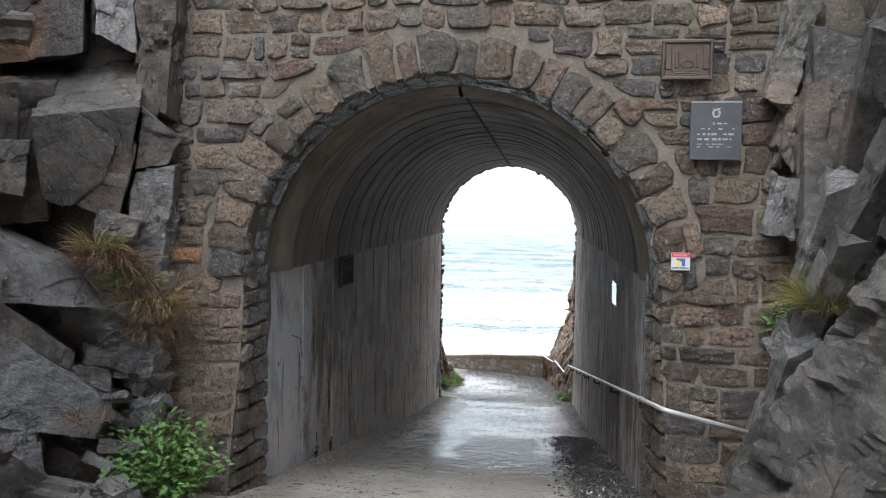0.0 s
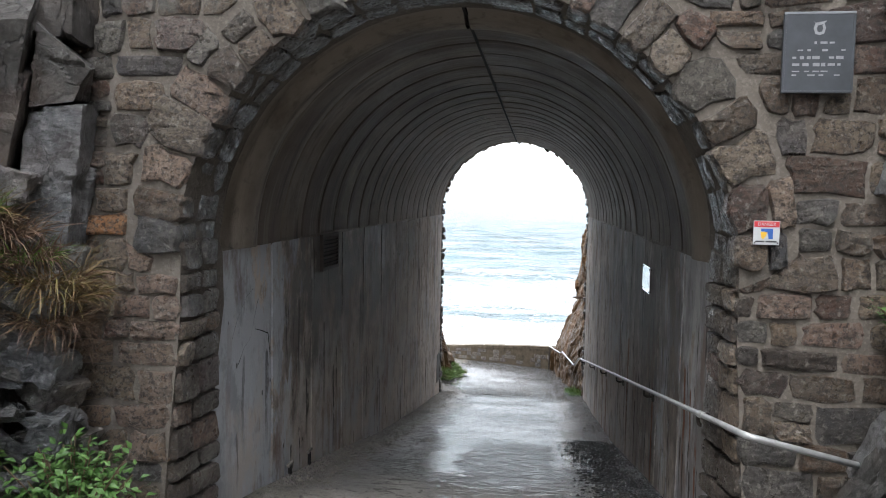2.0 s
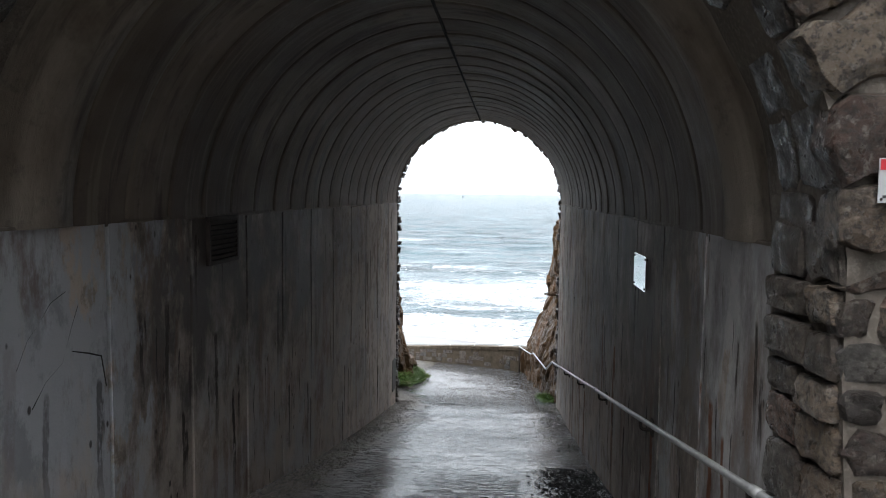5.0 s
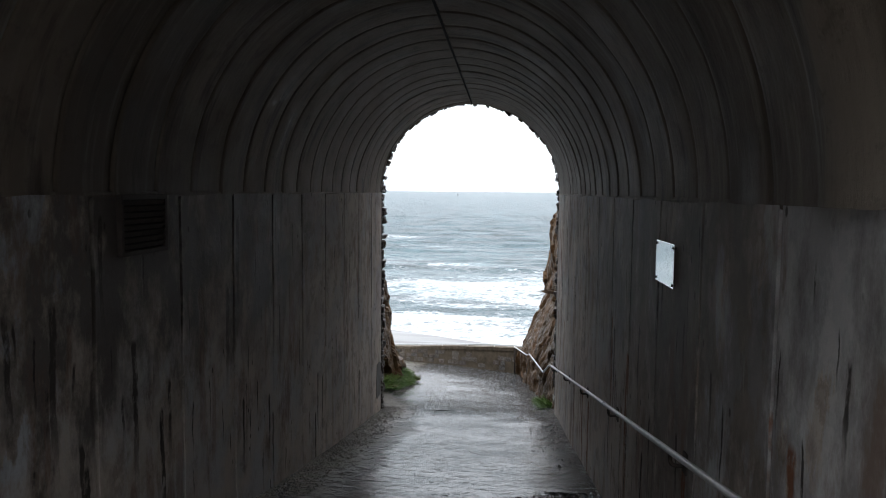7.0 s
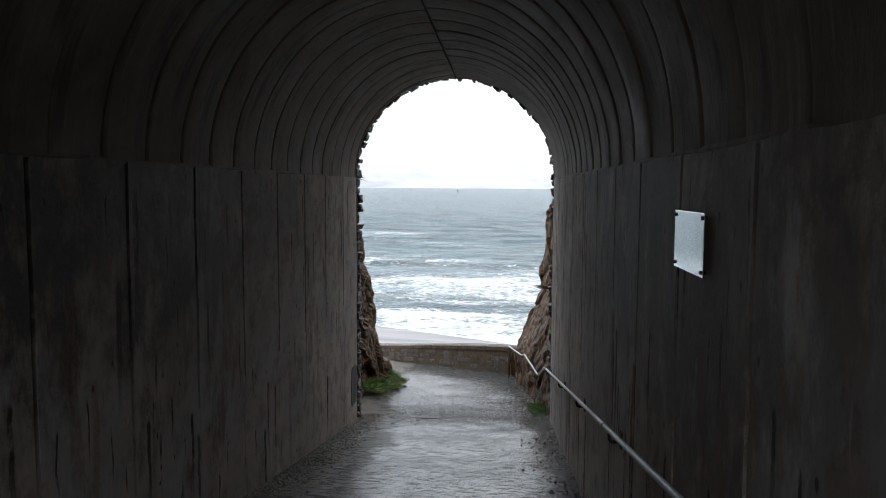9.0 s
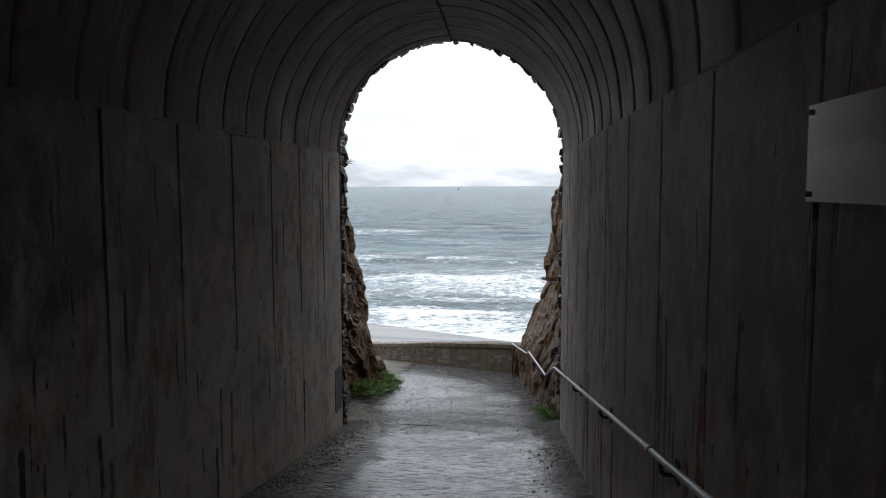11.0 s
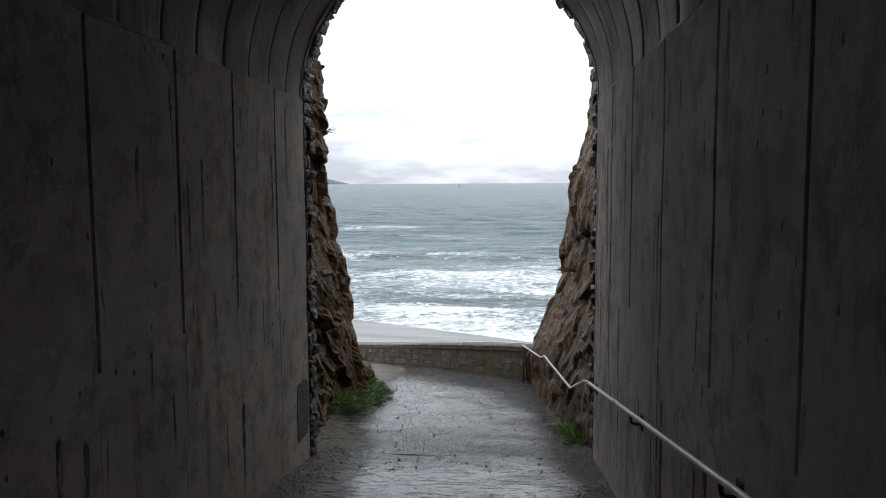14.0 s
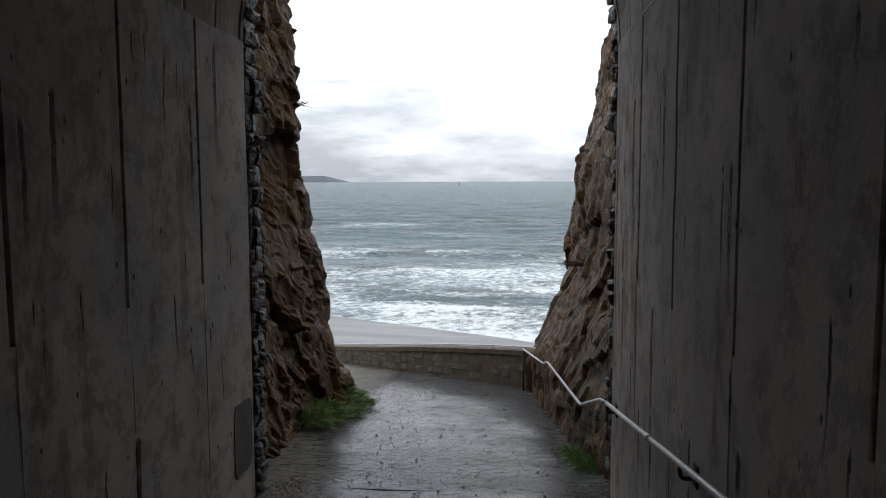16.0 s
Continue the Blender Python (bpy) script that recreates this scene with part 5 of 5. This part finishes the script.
def skim(y0, y1, z0, z1, side, mat, seed, parent, off=0.014, slope=0.0):
    """A thin skin of render with a ragged outline."""
    n = 28
    ring = []
    for k in range(n):
        t = math.tau * k / n
        cu, sv = math.cos(t), math.sin(t)
        m = max(abs(cu), abs(sv)) ** 0.85
        r = 1 + 0.07 * noise.noise(Vector((cu * 2, sv * 2, seed)))
        y = (y0 + y1) / 2 + (y1 - y0) / 2 * cu / m * r
        z = (z0 + z1) / 2 + (z1 - z0) / 2 * sv / m * r + slope * (y - y0)
        ring.append((y, z))
    vs = [(side * (HALF - off), y, z) for y, z in ring] + [(side * (HALF + 0.02), y, z) for y, z in ring]
    fs = [tuple(range(n)) if side < 0 else tuple(range(n))[::-1]]
    for k in range(n):
        j = (k + 1) % n
        fs.append((k, k + n, j + n, j) if side < 0 else (k, j, j + n, k + n))
    part("repair_patch", data("repair_patch", vs, fs, mat), parent)


skim(15.62, 16.02, -2.62, -2.02, -1, PATCH, 2, wall_west, 0.016)


def crack(points, parent, r=0.004):
    pts = [(-HALF + 0.006, y, z) for y, z in points]
    part("crack", tube("crack", pts, r, DARK, 5), parent)


crack([(5.25, 0.30), (5.33, 0.42), (5.40, 0.47), (5.50, 0.56), (5.62, 0.60)], wall_west)
crack([(5.35, 0.10), (5.45, 0.20), (5.58, 0.26), (5.66, 0.42), (5.72, 0.52)], wall_west)
crack([(5.66, 0.30), (5.80, 0.26), (5.92, 0.22), (5.96, 0.05)], wall_west, 0.005)

drain = empty("drain_slot", (-HALF, 6.95, -1.17), "dark narrow drain slot at the foot of the wall", "drain", "drain slots")
# raised block whose dark colour gives the shade inside the slot
part("recess", box_data("recess", (0.05, 0.055, 0.20), DARK, 0.01), drain)
part("lip", box_data("lip", (0.058, 0.12, 0.025), PLINTH, 0.006), drain).location = (0, 0, 0.11)
copy_thing(drain, pose(-HALF, 6.42, -1.10))

vent = empty("vent_grille", (-HALF + 0.005, 7.56, 0.735), "dark louvred vent grille set in the concrete wall", "vent")
part("backing", box_data("backing", (0.02, 0.54, 0.34), DARK, 0.002), vent)
for dy, dz, sy, sz in ((0, 0.16, 0.56, 0.03), (0, -0.16, 0.56, 0.03), (0.265, 0, 0.03, 0.34), (-0.265, 0, 0.03, 0.34)):
    part("frame_bar", box_data("frame_bar", (0.035, sy, sz), RUSTY, 0.004), vent).location = (0.012, dy, dz)
slat_me = box_data("slat", (0.006, 0.50, 0.034), RUSTY, 0.001)
for k in range(8):
    sl = part("slat", slat_me, vent)
    sl.location, sl.rotation_euler = (0.016, 0, -0.125 + 0.036 * k), (0, radians(35), 0)

plate = empty("wall_plate_sign", (1.534, 7.765, 0.54), "blank polished metal plate screwed to the wall", "plate")
sheet = part("sheet", box_data("sheet", (0.006, 0.48, 0.25), MIRROR, 0.002), plate)
for dy in (-0.22, 0.22):
    for dz in (-0.105, 0.105):
        sc = part("screw", tube("screw", [(-0.009, 0, 0), (0.03, 0, 0)], 0.008, RUSTY, 8), plate)
        sc.location = (0, dy, dz)
# floor joint at the tunnel mouth
tagged(box("expansion_joint", (0, 16.52, ground_z(16.52) - 0.016), (3.0, 0.012, 0.012), DARK, None, "", 0.002), "dark transverse joint across the wet path", "joint", "", "structure")

# ---------- plaques and sign on the portal ----------
FY = FRONT - 0.052


def lettering(text, size, mat):
    cu = bpy.data.curves.new("lettering", "FONT")
    cu.body, cu.size, cu.align_x, cu.align_y, cu.extrude = text, size, "CENTER", "CENTER", 0.0008
    ob = bpy.data.objects.new("lettering_source", cu)
    scene.collection.objects.link(ob)
    me = bpy.data.meshes.new_from_object(ob.evaluated_get(bpy.context.evaluated_depsgraph_get()))
    bpy.data.objects.remove(ob)
    me.materials.clear()
    me.materials.append(mat)
    return me


def flat_shape(name, pts, mat, parent, y, thick=0.002):
    n = len(pts)
    vs = [(x, y, z) for x, z in pts] + [(x, y + thick, z) for x, z in pts]
    fs = [tuple(range(n))] + [(k, k + n, (k + 1) % n + n, (k + 1) % n) for k in range(n)]
    return part(name, data(name, vs, fs, mat), parent)


sign = empty("warning_sign", (1.608, FY - 0.012, 1.139), "small white danger sign with a red band on the masonry", "sign")
sign.scale = (0.885, 1, 0.945)
part("panel", box_data("panel", (0.140, 0.004, 0.125), WHITE, 0.0015), sign)
part("red_band", box_data("red_band", (0.134, 0.003, 0.030), RED, 0.0005), sign, "red band").location = (0, -0.0025, 0.045)
tx = part("lettering", lettering("DANGER", 0.024, WHITE), sign, "white capital letters")
tx.location, tx.rotation_euler = (0, -0.0045, 0.045), (radians(90), 0, 0)
flat_shape("pictogram", [(-0.030, 0.022), (0.034, 0.022), (0.034, -0.032), (0.012, -0.032), (0.008, -0.005), (-0.010, 0.008), (-0.030, 0.008)], BLUE, sign, -0.0040, 0.002)
flat_shape("pictogram", [(-0.032, 0.004), (0.004, 0.004), (-0.004, -0.018), (-0.018, -0.034), (-0.028, -0.024)], YELLOW, sign, -0.0042, 0.002)
for k, (dx, w) in enumerate(((-0.034, 0.046), (0.026, 0.058))):
    part("print_line", box_data("print_line", (w, 0.0015, 0.008), INK, 0), sign).location = (dx, -0.0028, -0.045)
for dx in (-0.061, 0.061):
    part("screw", tube("screw", [(0, -0.005, 0), (0, 0.02, 0)], 0.004, RUSTY, 8), sign).location = (dx, 0, -0.052)

slate = empty("slate_plaque", (1.803, FY - 0.012, 2.01), "dark slate memorial plaque with a pale crest and worn lettering", "plaque")
part("panel", box_data("panel", (0.325, 0.022, 0.385), SLATE, 0.005), slate)
for dx, dz, sx, sz in ((0, 0.186, 0.325, 0.012), (0, -0.186, 0.325, 0.012), (-0.157, 0, 0.012, 0.36), (0.157, 0, 0.012, 0.36)):
    part("chipped_edge", box_data("chipped_edge", (sx, 0.006, sz), mat_plain("grey_chipped_edge", (0.20, 0.215, 0.23), 0.6) if dx == 0 and dz > 0 else SLATE, 0.002), slate).location = (dx, -0.010, dz)
crest = [(-0.028, 0.03), (-0.02, 0.024), (0.0, 0.027), (0.030, 0.034), (0.028, 0.028), (0.020, 0.022), (0.028, 0.0), (0.020, -0.028), (0.0, -0.034), (-0.020, -0.028), (-0.028, 0.0), (-0.020, 0.020)]
flat_shape("crest", [(x, z + 0.115) for x, z in crest], PALE, slate, -0.0125, 0.003)
flat_shape("crest_field", [(x * 0.5, z * 0.55 + 0.113) for x, z in crest], SLATE, slate, -0.0140, 0.003)
ltr = random.Random(5)
for row_i, (dz, hh) in enumerate(((0.045, 0.014), (0.010, 0.010), (-0.025, 0.016), (-0.058, 0.016), (-0.090, 0.008), (-0.108, 0.008), (-0.145, 0.014))):
    u = -0.118 if row_i < 6 else -0.06
    while u < (0.115 if row_i < 6 else 0.06):
        w = ltr.uniform(0.010, 0.034)
        if ltr.random() < 0.62:
            part("worn_letters", box_data("worn_letters", (w, 0.002, hh * ltr.uniform(0.6, 1.0)), PALE, 0), slate).location = (u + w / 2, -0.0118, dz)
        u += w + ltr.uniform(0.006, 0.022)

bronze = empty("bronze_plaque", (1.605, FY - 0.018, 2.470), "dark bronze relief plaque with a moulded frame", "plaque")
part("panel", box_data("panel", (0.35, 0.022, 0.285), BRONZE, 0.004), bronze)
for dx, dz, sx, sz in ((0, 0.130, 0.35, 0.026), (0, -0.130, 0.35, 0.026), (-0.164, 0, 0.022, 0.25), (0.164, 0, 0.022, 0.25)):
    part("frame_bar", box_data("frame_bar", (sx, 0.026, sz), BRONZE, 0.006), bronze).location = (dx, -0.012, dz)
for dx, w in ((-0.128, 0.042), (0.128, 0.042), (-0.070, 0.022), (0.070, 0.022)):
    part("pilaster", box_data("pilaster", (w, 0.02, 0.17 if w > 0.03 else 0.12), BRONZE, 0.006), bronze).location = (dx, -0.010, 0.015 if w > 0.03 else 0.0)
oval = [(0.040 * math.cos(t), 0, -0.03 + 0.026 * math.sin(t)) for t in np.linspace(0, math.tau, 17)]
part("medallion", tube("medallion", oval, 0.005, BRONZE, 6), bronze).location = (0, -0.013, 0)
for k in range(3):
    part("worn_inscription", box_data("worn_inscription", (0.20 - 0.03 * k, 0.012, 0.010), BRONZE, 0.003), bronze).location = (0, -0.008, -0.075 - 0.017 * k)
bronze.scale = (0.93, 1.0, 0.92)


# ---------- plants ----------
def blades(n, length, spread, droop, seed, lean=(0, 0), width=0.004, flat=1.0):
    """Curved blades of grass from one root: vertices and faces."""
    r = random.Random(seed)
    vs, fs = [], []
    for _ in range(n):
        a, q = r.uniform(0, math.tau), spread * math.sqrt(r.random())
        o = Vector((q * math.cos(a), q * math.sin(a) * flat, r.uniform(-0.02, 0.03)))
        d = Vector((math.cos(a) * r.uniform(0.0, 1.1) + lean[0] + r.gauss(0, 0.2), math.sin(a) * r.uniform(0.0, 1.1) + lean[1] + r.gauss(0, 0.2), r.uniform(0.4, 1))).normalized()
        ln, w = length * r.uniform(0.5, 1.15), width * r.uniform(0.7, 1.3)
        side = d.cross(Vector((r.uniform(-1, 1), r.uniform(-1, 1), 0.2))).normalized() * w
        s, p = len(vs), o.copy()
        for k in range(5):
            f = 1 - (k / 4) * 0.85
            vs += [p - side * f, p + side * f]
            d = (d + Vector((lean[0] * 0.5, lean[1] * 0.5, r.gauss(0, 0.06) - droop * r.uniform(0.1, 1.5)))).normalized()
            p = p + d * ln / 4
        for k in range(4):
            fs.append((s + 2 * k, s + 2 * k + 1, s + 2 * k + 3, s + 2 * k + 2))
    return vs, fs


def tuft(at, n, length, spread, droop, seed, mat, label, lean=(0, 0), width=0.004, mix=None, flat=1.0, name="grass_tuft"):
    ob = empty(name, at, label, "grass", "grass tufts")
    vs, fs = blades(n, length, spread, droop, seed, lean, width, flat)
    part("grass", data("grass", vs, fs, mat), ob)
    if mix:
        vs, fs = blades(n // 2, length * 0.8, spread, droop * 0.8, seed + 50, lean, width, flat)
        part("withered_grass", data("withered_grass", vs, fs, mix), ob)
    return ob


def leafy(at, size, n, leaf, seed, label, name="leafy_weed"):
    """A low bush: branching stems under many folded leaves."""
    r = random.Random(seed)
    ob = empty(name, at, label, "plant", "weeds")
    svs, sfs, lvs, lfs = [], [], [], []
    tips = []
    for _ in range(max(8, n // 24)):
        a, q = r.uniform(0, math.tau), math.sqrt(r.random())
        tip = Vector((size[0] * q * math.cos(a), size[1] * q * math.sin(a), size[2] * r.uniform(0.55, 1.05) * (1 - 0.35 * q * q)))
        mid = Vector((tip.x * 0.45, tip.y * 0.45, tip.z * 0.6))
        tips.append((mid, tip))
        v, f = tube_geo([(tip.x * 0.2, tip.y * 0.2, -0.05), mid, tip], 0.004, 5, len(svs))
        svs += v
        sfs += f
    for _ in range(n):
        mid, tip = r.choice(tips)
        t = r.uniform(-0.5, 1.05)
        p = mid + (tip - mid) * t + Vector((r.gauss(0, 0.035), r.gauss(0, 0.035), r.gauss(0, 0.025)))
        if p.z < 0.0:
            p.z = r.uniform(0.0, 0.1)
        d = Vector((r.uniform(-1, 1), r.uniform(-1.2, 0.8), r.uniform(-0.35, 0.6))).normalized()
        up = Vector((r.uniform(-0.5, 0.5), r.uniform(-0.8, 0.3), 1)).normalized()
        sd = d.cross(up).normalized()
        ln = leaf * r.uniform(0.6, 1.3)
        w = ln * 0.27
        nrm = sd.cross(d)
        s = len(lvs)
        lvs += [p, p + d * ln * 0.4 + sd * w + nrm * w * 0.3, p + d * ln * 0.45, p + d * ln * 0.4 - sd * w + nrm * w * 0.3, p + d * ln - nrm * w * 0.3]
        lfs += [(s, s + 1, s + 2), (s, s + 2, s + 3), (s + 1, s + 4, s + 2), (s + 2, s + 4, s + 3)]
    part("stalk", data("stalk", svs, sfs, STEM), ob)
    part("foliage", data("foliage", lvs, lfs, GREEN), ob)
    return ob


leafy((-1.80, 3.88, ground_z(3.86)), (0.42, 0.26, 0.66), 2300, 0.056, 3, "bushy green weed with many small leaves at the portal foot")
leafy((-2.02, 3.70, ground_z(3.70) - 0.02), (0.16, 0.14, 0.36), 420, 0.062, 6, "small broad-leaved green weed among the rocks")
leafy((1.92, 4.2, ground_z(4.2)), (0.15, 0.10, 0.24), 330, 0.05, 8, "small green weed at the foot of the masonry")
leafy((2.19, 4.26, 0.68), (0.07, 0.05, 0.20), 110, 0.04, 9, "sprig of green weed growing from the joint")
tuft((-2.00, 4.02, 0.80), 312, 0.30, 0.17, 0.36, 21, STRAW, "thick tuft of dry straw-coloured grass on the rock", (0.1, -0.2), 0.0042, DRY)
tuft((-2.14, 3.84, 1.06), 228, 0.28, 0.16, 0.36, 22, DRY, "tuft of dry reddish grass hanging from the ledge", (0.1, -0.2), 0.0042)
tuft((-2.18, 3.72, 1.18), 160, 0.26, 0.12, 0.25, 23, STRAW, "thin green and straw grass under the boulder", (0.2, -0.3), 0.003, TURF)
tuft((-1.94, 4.12, 0.55), 132, 0.30, 0.09, 0.5, 24, DRY, "wisps of dead brown grass against the masonry", (0.1, -0.25), 0.003)
for k, (tx_, ty_, tz_) in enumerate(((-2.06, 3.94, 0.94), (-1.95, 4.08, 0.72), (-1.98, 4.0, 0.60), (-2.20, 3.78, 1.12))):
    tuft((tx_, ty_, tz_), 220, 0.24, 0.15, 0.42, 30 + k, (DRY, STRAW, DRY, DRY)[k], "drooping dry grass on the rock", (0.12, -0.2), 0.0042, (TURF, DRY, STEM, STEM)[k])
tuft((-2.12, 3.5, 0.10), 110, 0.16, 0.12, 0.3, 25, DRY, "short dead grass between loose stones", (0, -0.2), 0.003)
tuft((2.33, 3.78, 0.92), 900, 0.30, 0.12, 0.20, 26, STRAW, "soft tuft of fine yellow-green grass on the rock", (-0.12, -0.15), 0.0022, TURF)
tr = random.Random(12)
for k in range(14):
    y = 19.7 + 0.14 * k
    up = 0.02 + 0.30 * tr.random() ** 1.5
    zq = ground_z(y) + up
    x = exit_left(y, zq, 0)[0] + tr.uniform(-0.02, 0.10) + 0.12 * (1 - 3 * up)
    tuft((x, y, zq), 360, 0.17, 0.17, 0.35, 60 + k, TURF, "low green turf on the foot of the cliff", (0.15, -0.1), 0.005, STRAW if k % 4 == 0 else None, 1.0, "turf_clump")
for k in range(5):
    y = 17.7 + 0.22 * k
    tuft((exit_right(y, ground_z(y) + 0.03, 0)[0] - 0.10, y, ground_z(y) + 0.02), 330, 0.14, 0.12, 0.35, 80 + k, TURF, "low green turf at the foot of the cliff", (-0.15, -0.1), 0.005, None, 1.0, "turf_clump")
tuft((exit_left(21.4, 0.95, 0.0)[0], 21.4, 0.95), 60, 0.18, 0.10, 0.3, 90, STRAW, "dry grass on the cliff edge", (0.15, -0.1), 0.005)
tuft((exit_right(22.2, -1.6, 0.0)[0], 22.2, -1.6), 132, 0.30, 0.16, 0.25, 91, STEM, "dark dead plant on the cliff edge", (-0.6, 0), 0.006)
# bare roots hanging in the hollow
roots = empty("cliff_roots", (-1.6, 17.6, -2.2), "bare brown roots hanging down the broken cliff", "roots")
for k in range(10):
    y0, z0 = 16.9 + 0.15 * k, -1.0 - 0.5 * tr.random()
    pts = []
    for j in range(6):
        yq, zq = y0 + 0.10 * j + 0.05 * tr.uniform(-1, 1), z0 - 0.24 * j
        pts.append((exit_left(yq, zq, 0.035)[0], yq, zq))
    under(roots, tube("root", pts, 0.008 + 0.010 * tr.random(), STEM, 6), "root")


# ---------- grit and pebbles ----------
def grit(name, n, place, size, mat, label, seed):
    r = random.Random(seed)
    vs, fs = [], []
    shape = ((1, 0, 0), (0, 1, 0), (-1, 0, 0), (0, -1, 0), (0, 0, 0.8), (0, 0, -0.5))
    tri = ((0, 1, 4), (1, 2, 4), (2, 3, 4), (3, 0, 4), (1, 0, 5), (2, 1, 5), (3, 2, 5), (0, 3, 5))
    for _ in range(n):
        x, y = place(r)
        s = size * r.choice((0.4, 0.5, 0.6, 0.8, 1.0, 1.6)) * r.uniform(0.7, 1.2)
        a = r.uniform(0, math.tau)
        b = len(vs)
        for p in shape:
            k = s * r.uniform(0.6, 1.2)
            vs.append((x + k * (p[0] * math.cos(a) - p[1] * math.sin(a)), y + k * (p[0] * math.sin(a) + p[1] * math.cos(a)), ground_z(y) + k * 0.8 * p[2]))
        fs += [tuple(b + i for i in t) for t in tri]
    return tagged(new(name, data(name, vs, fs, mat)), label, "grit", "", "stuff")


grit("grit", 5200, lambda r: (-1.54 + abs(r.gauss(0, 0.20)), r.uniform(5.0, 16.8)), 0.015, GRAVEL, "sandy grit and crumbs along the foot of the wall", 1)
grit("grit", 900, lambda r: (1.53 - abs(r.gauss(0, 0.18)), r.uniform(11.5, 17.0)), 0.012, GRAVEL, "sandy grit along the foot of the wall", 2)
DARKGRIT = mat_leaf("wet_dark_gravel", (0.014, 0.014, 0.015), (0.040, 0.039, 0.038))
DARKGRIT.node_tree.nodes["Principled BSDF"].inputs["Roughness"].default_value = 0.12
grit("gravel", 13000, lambda r: (min(1.53, r.gauss(1.27, 0.16)), 4.7 + 5.6 * r.random() ** 1.1), 0.0115, DARKGRIT, "wet dark gravel along the foot of the wall", 3)
grit("grit", 1100, lambda r: (r.uniform(-1.9, 1.3), r.uniform(15.5, 23.0)), 0.013, GRAVEL, "scattered grit on the path beyond the tunnel", 4)
grit("grit", 500, lambda r: (r.uniform(-1.8, 1.6), r.uniform(2.5, 6.5)), 0.010, GRAVEL, "scattered grit on the path at the portal", 5)
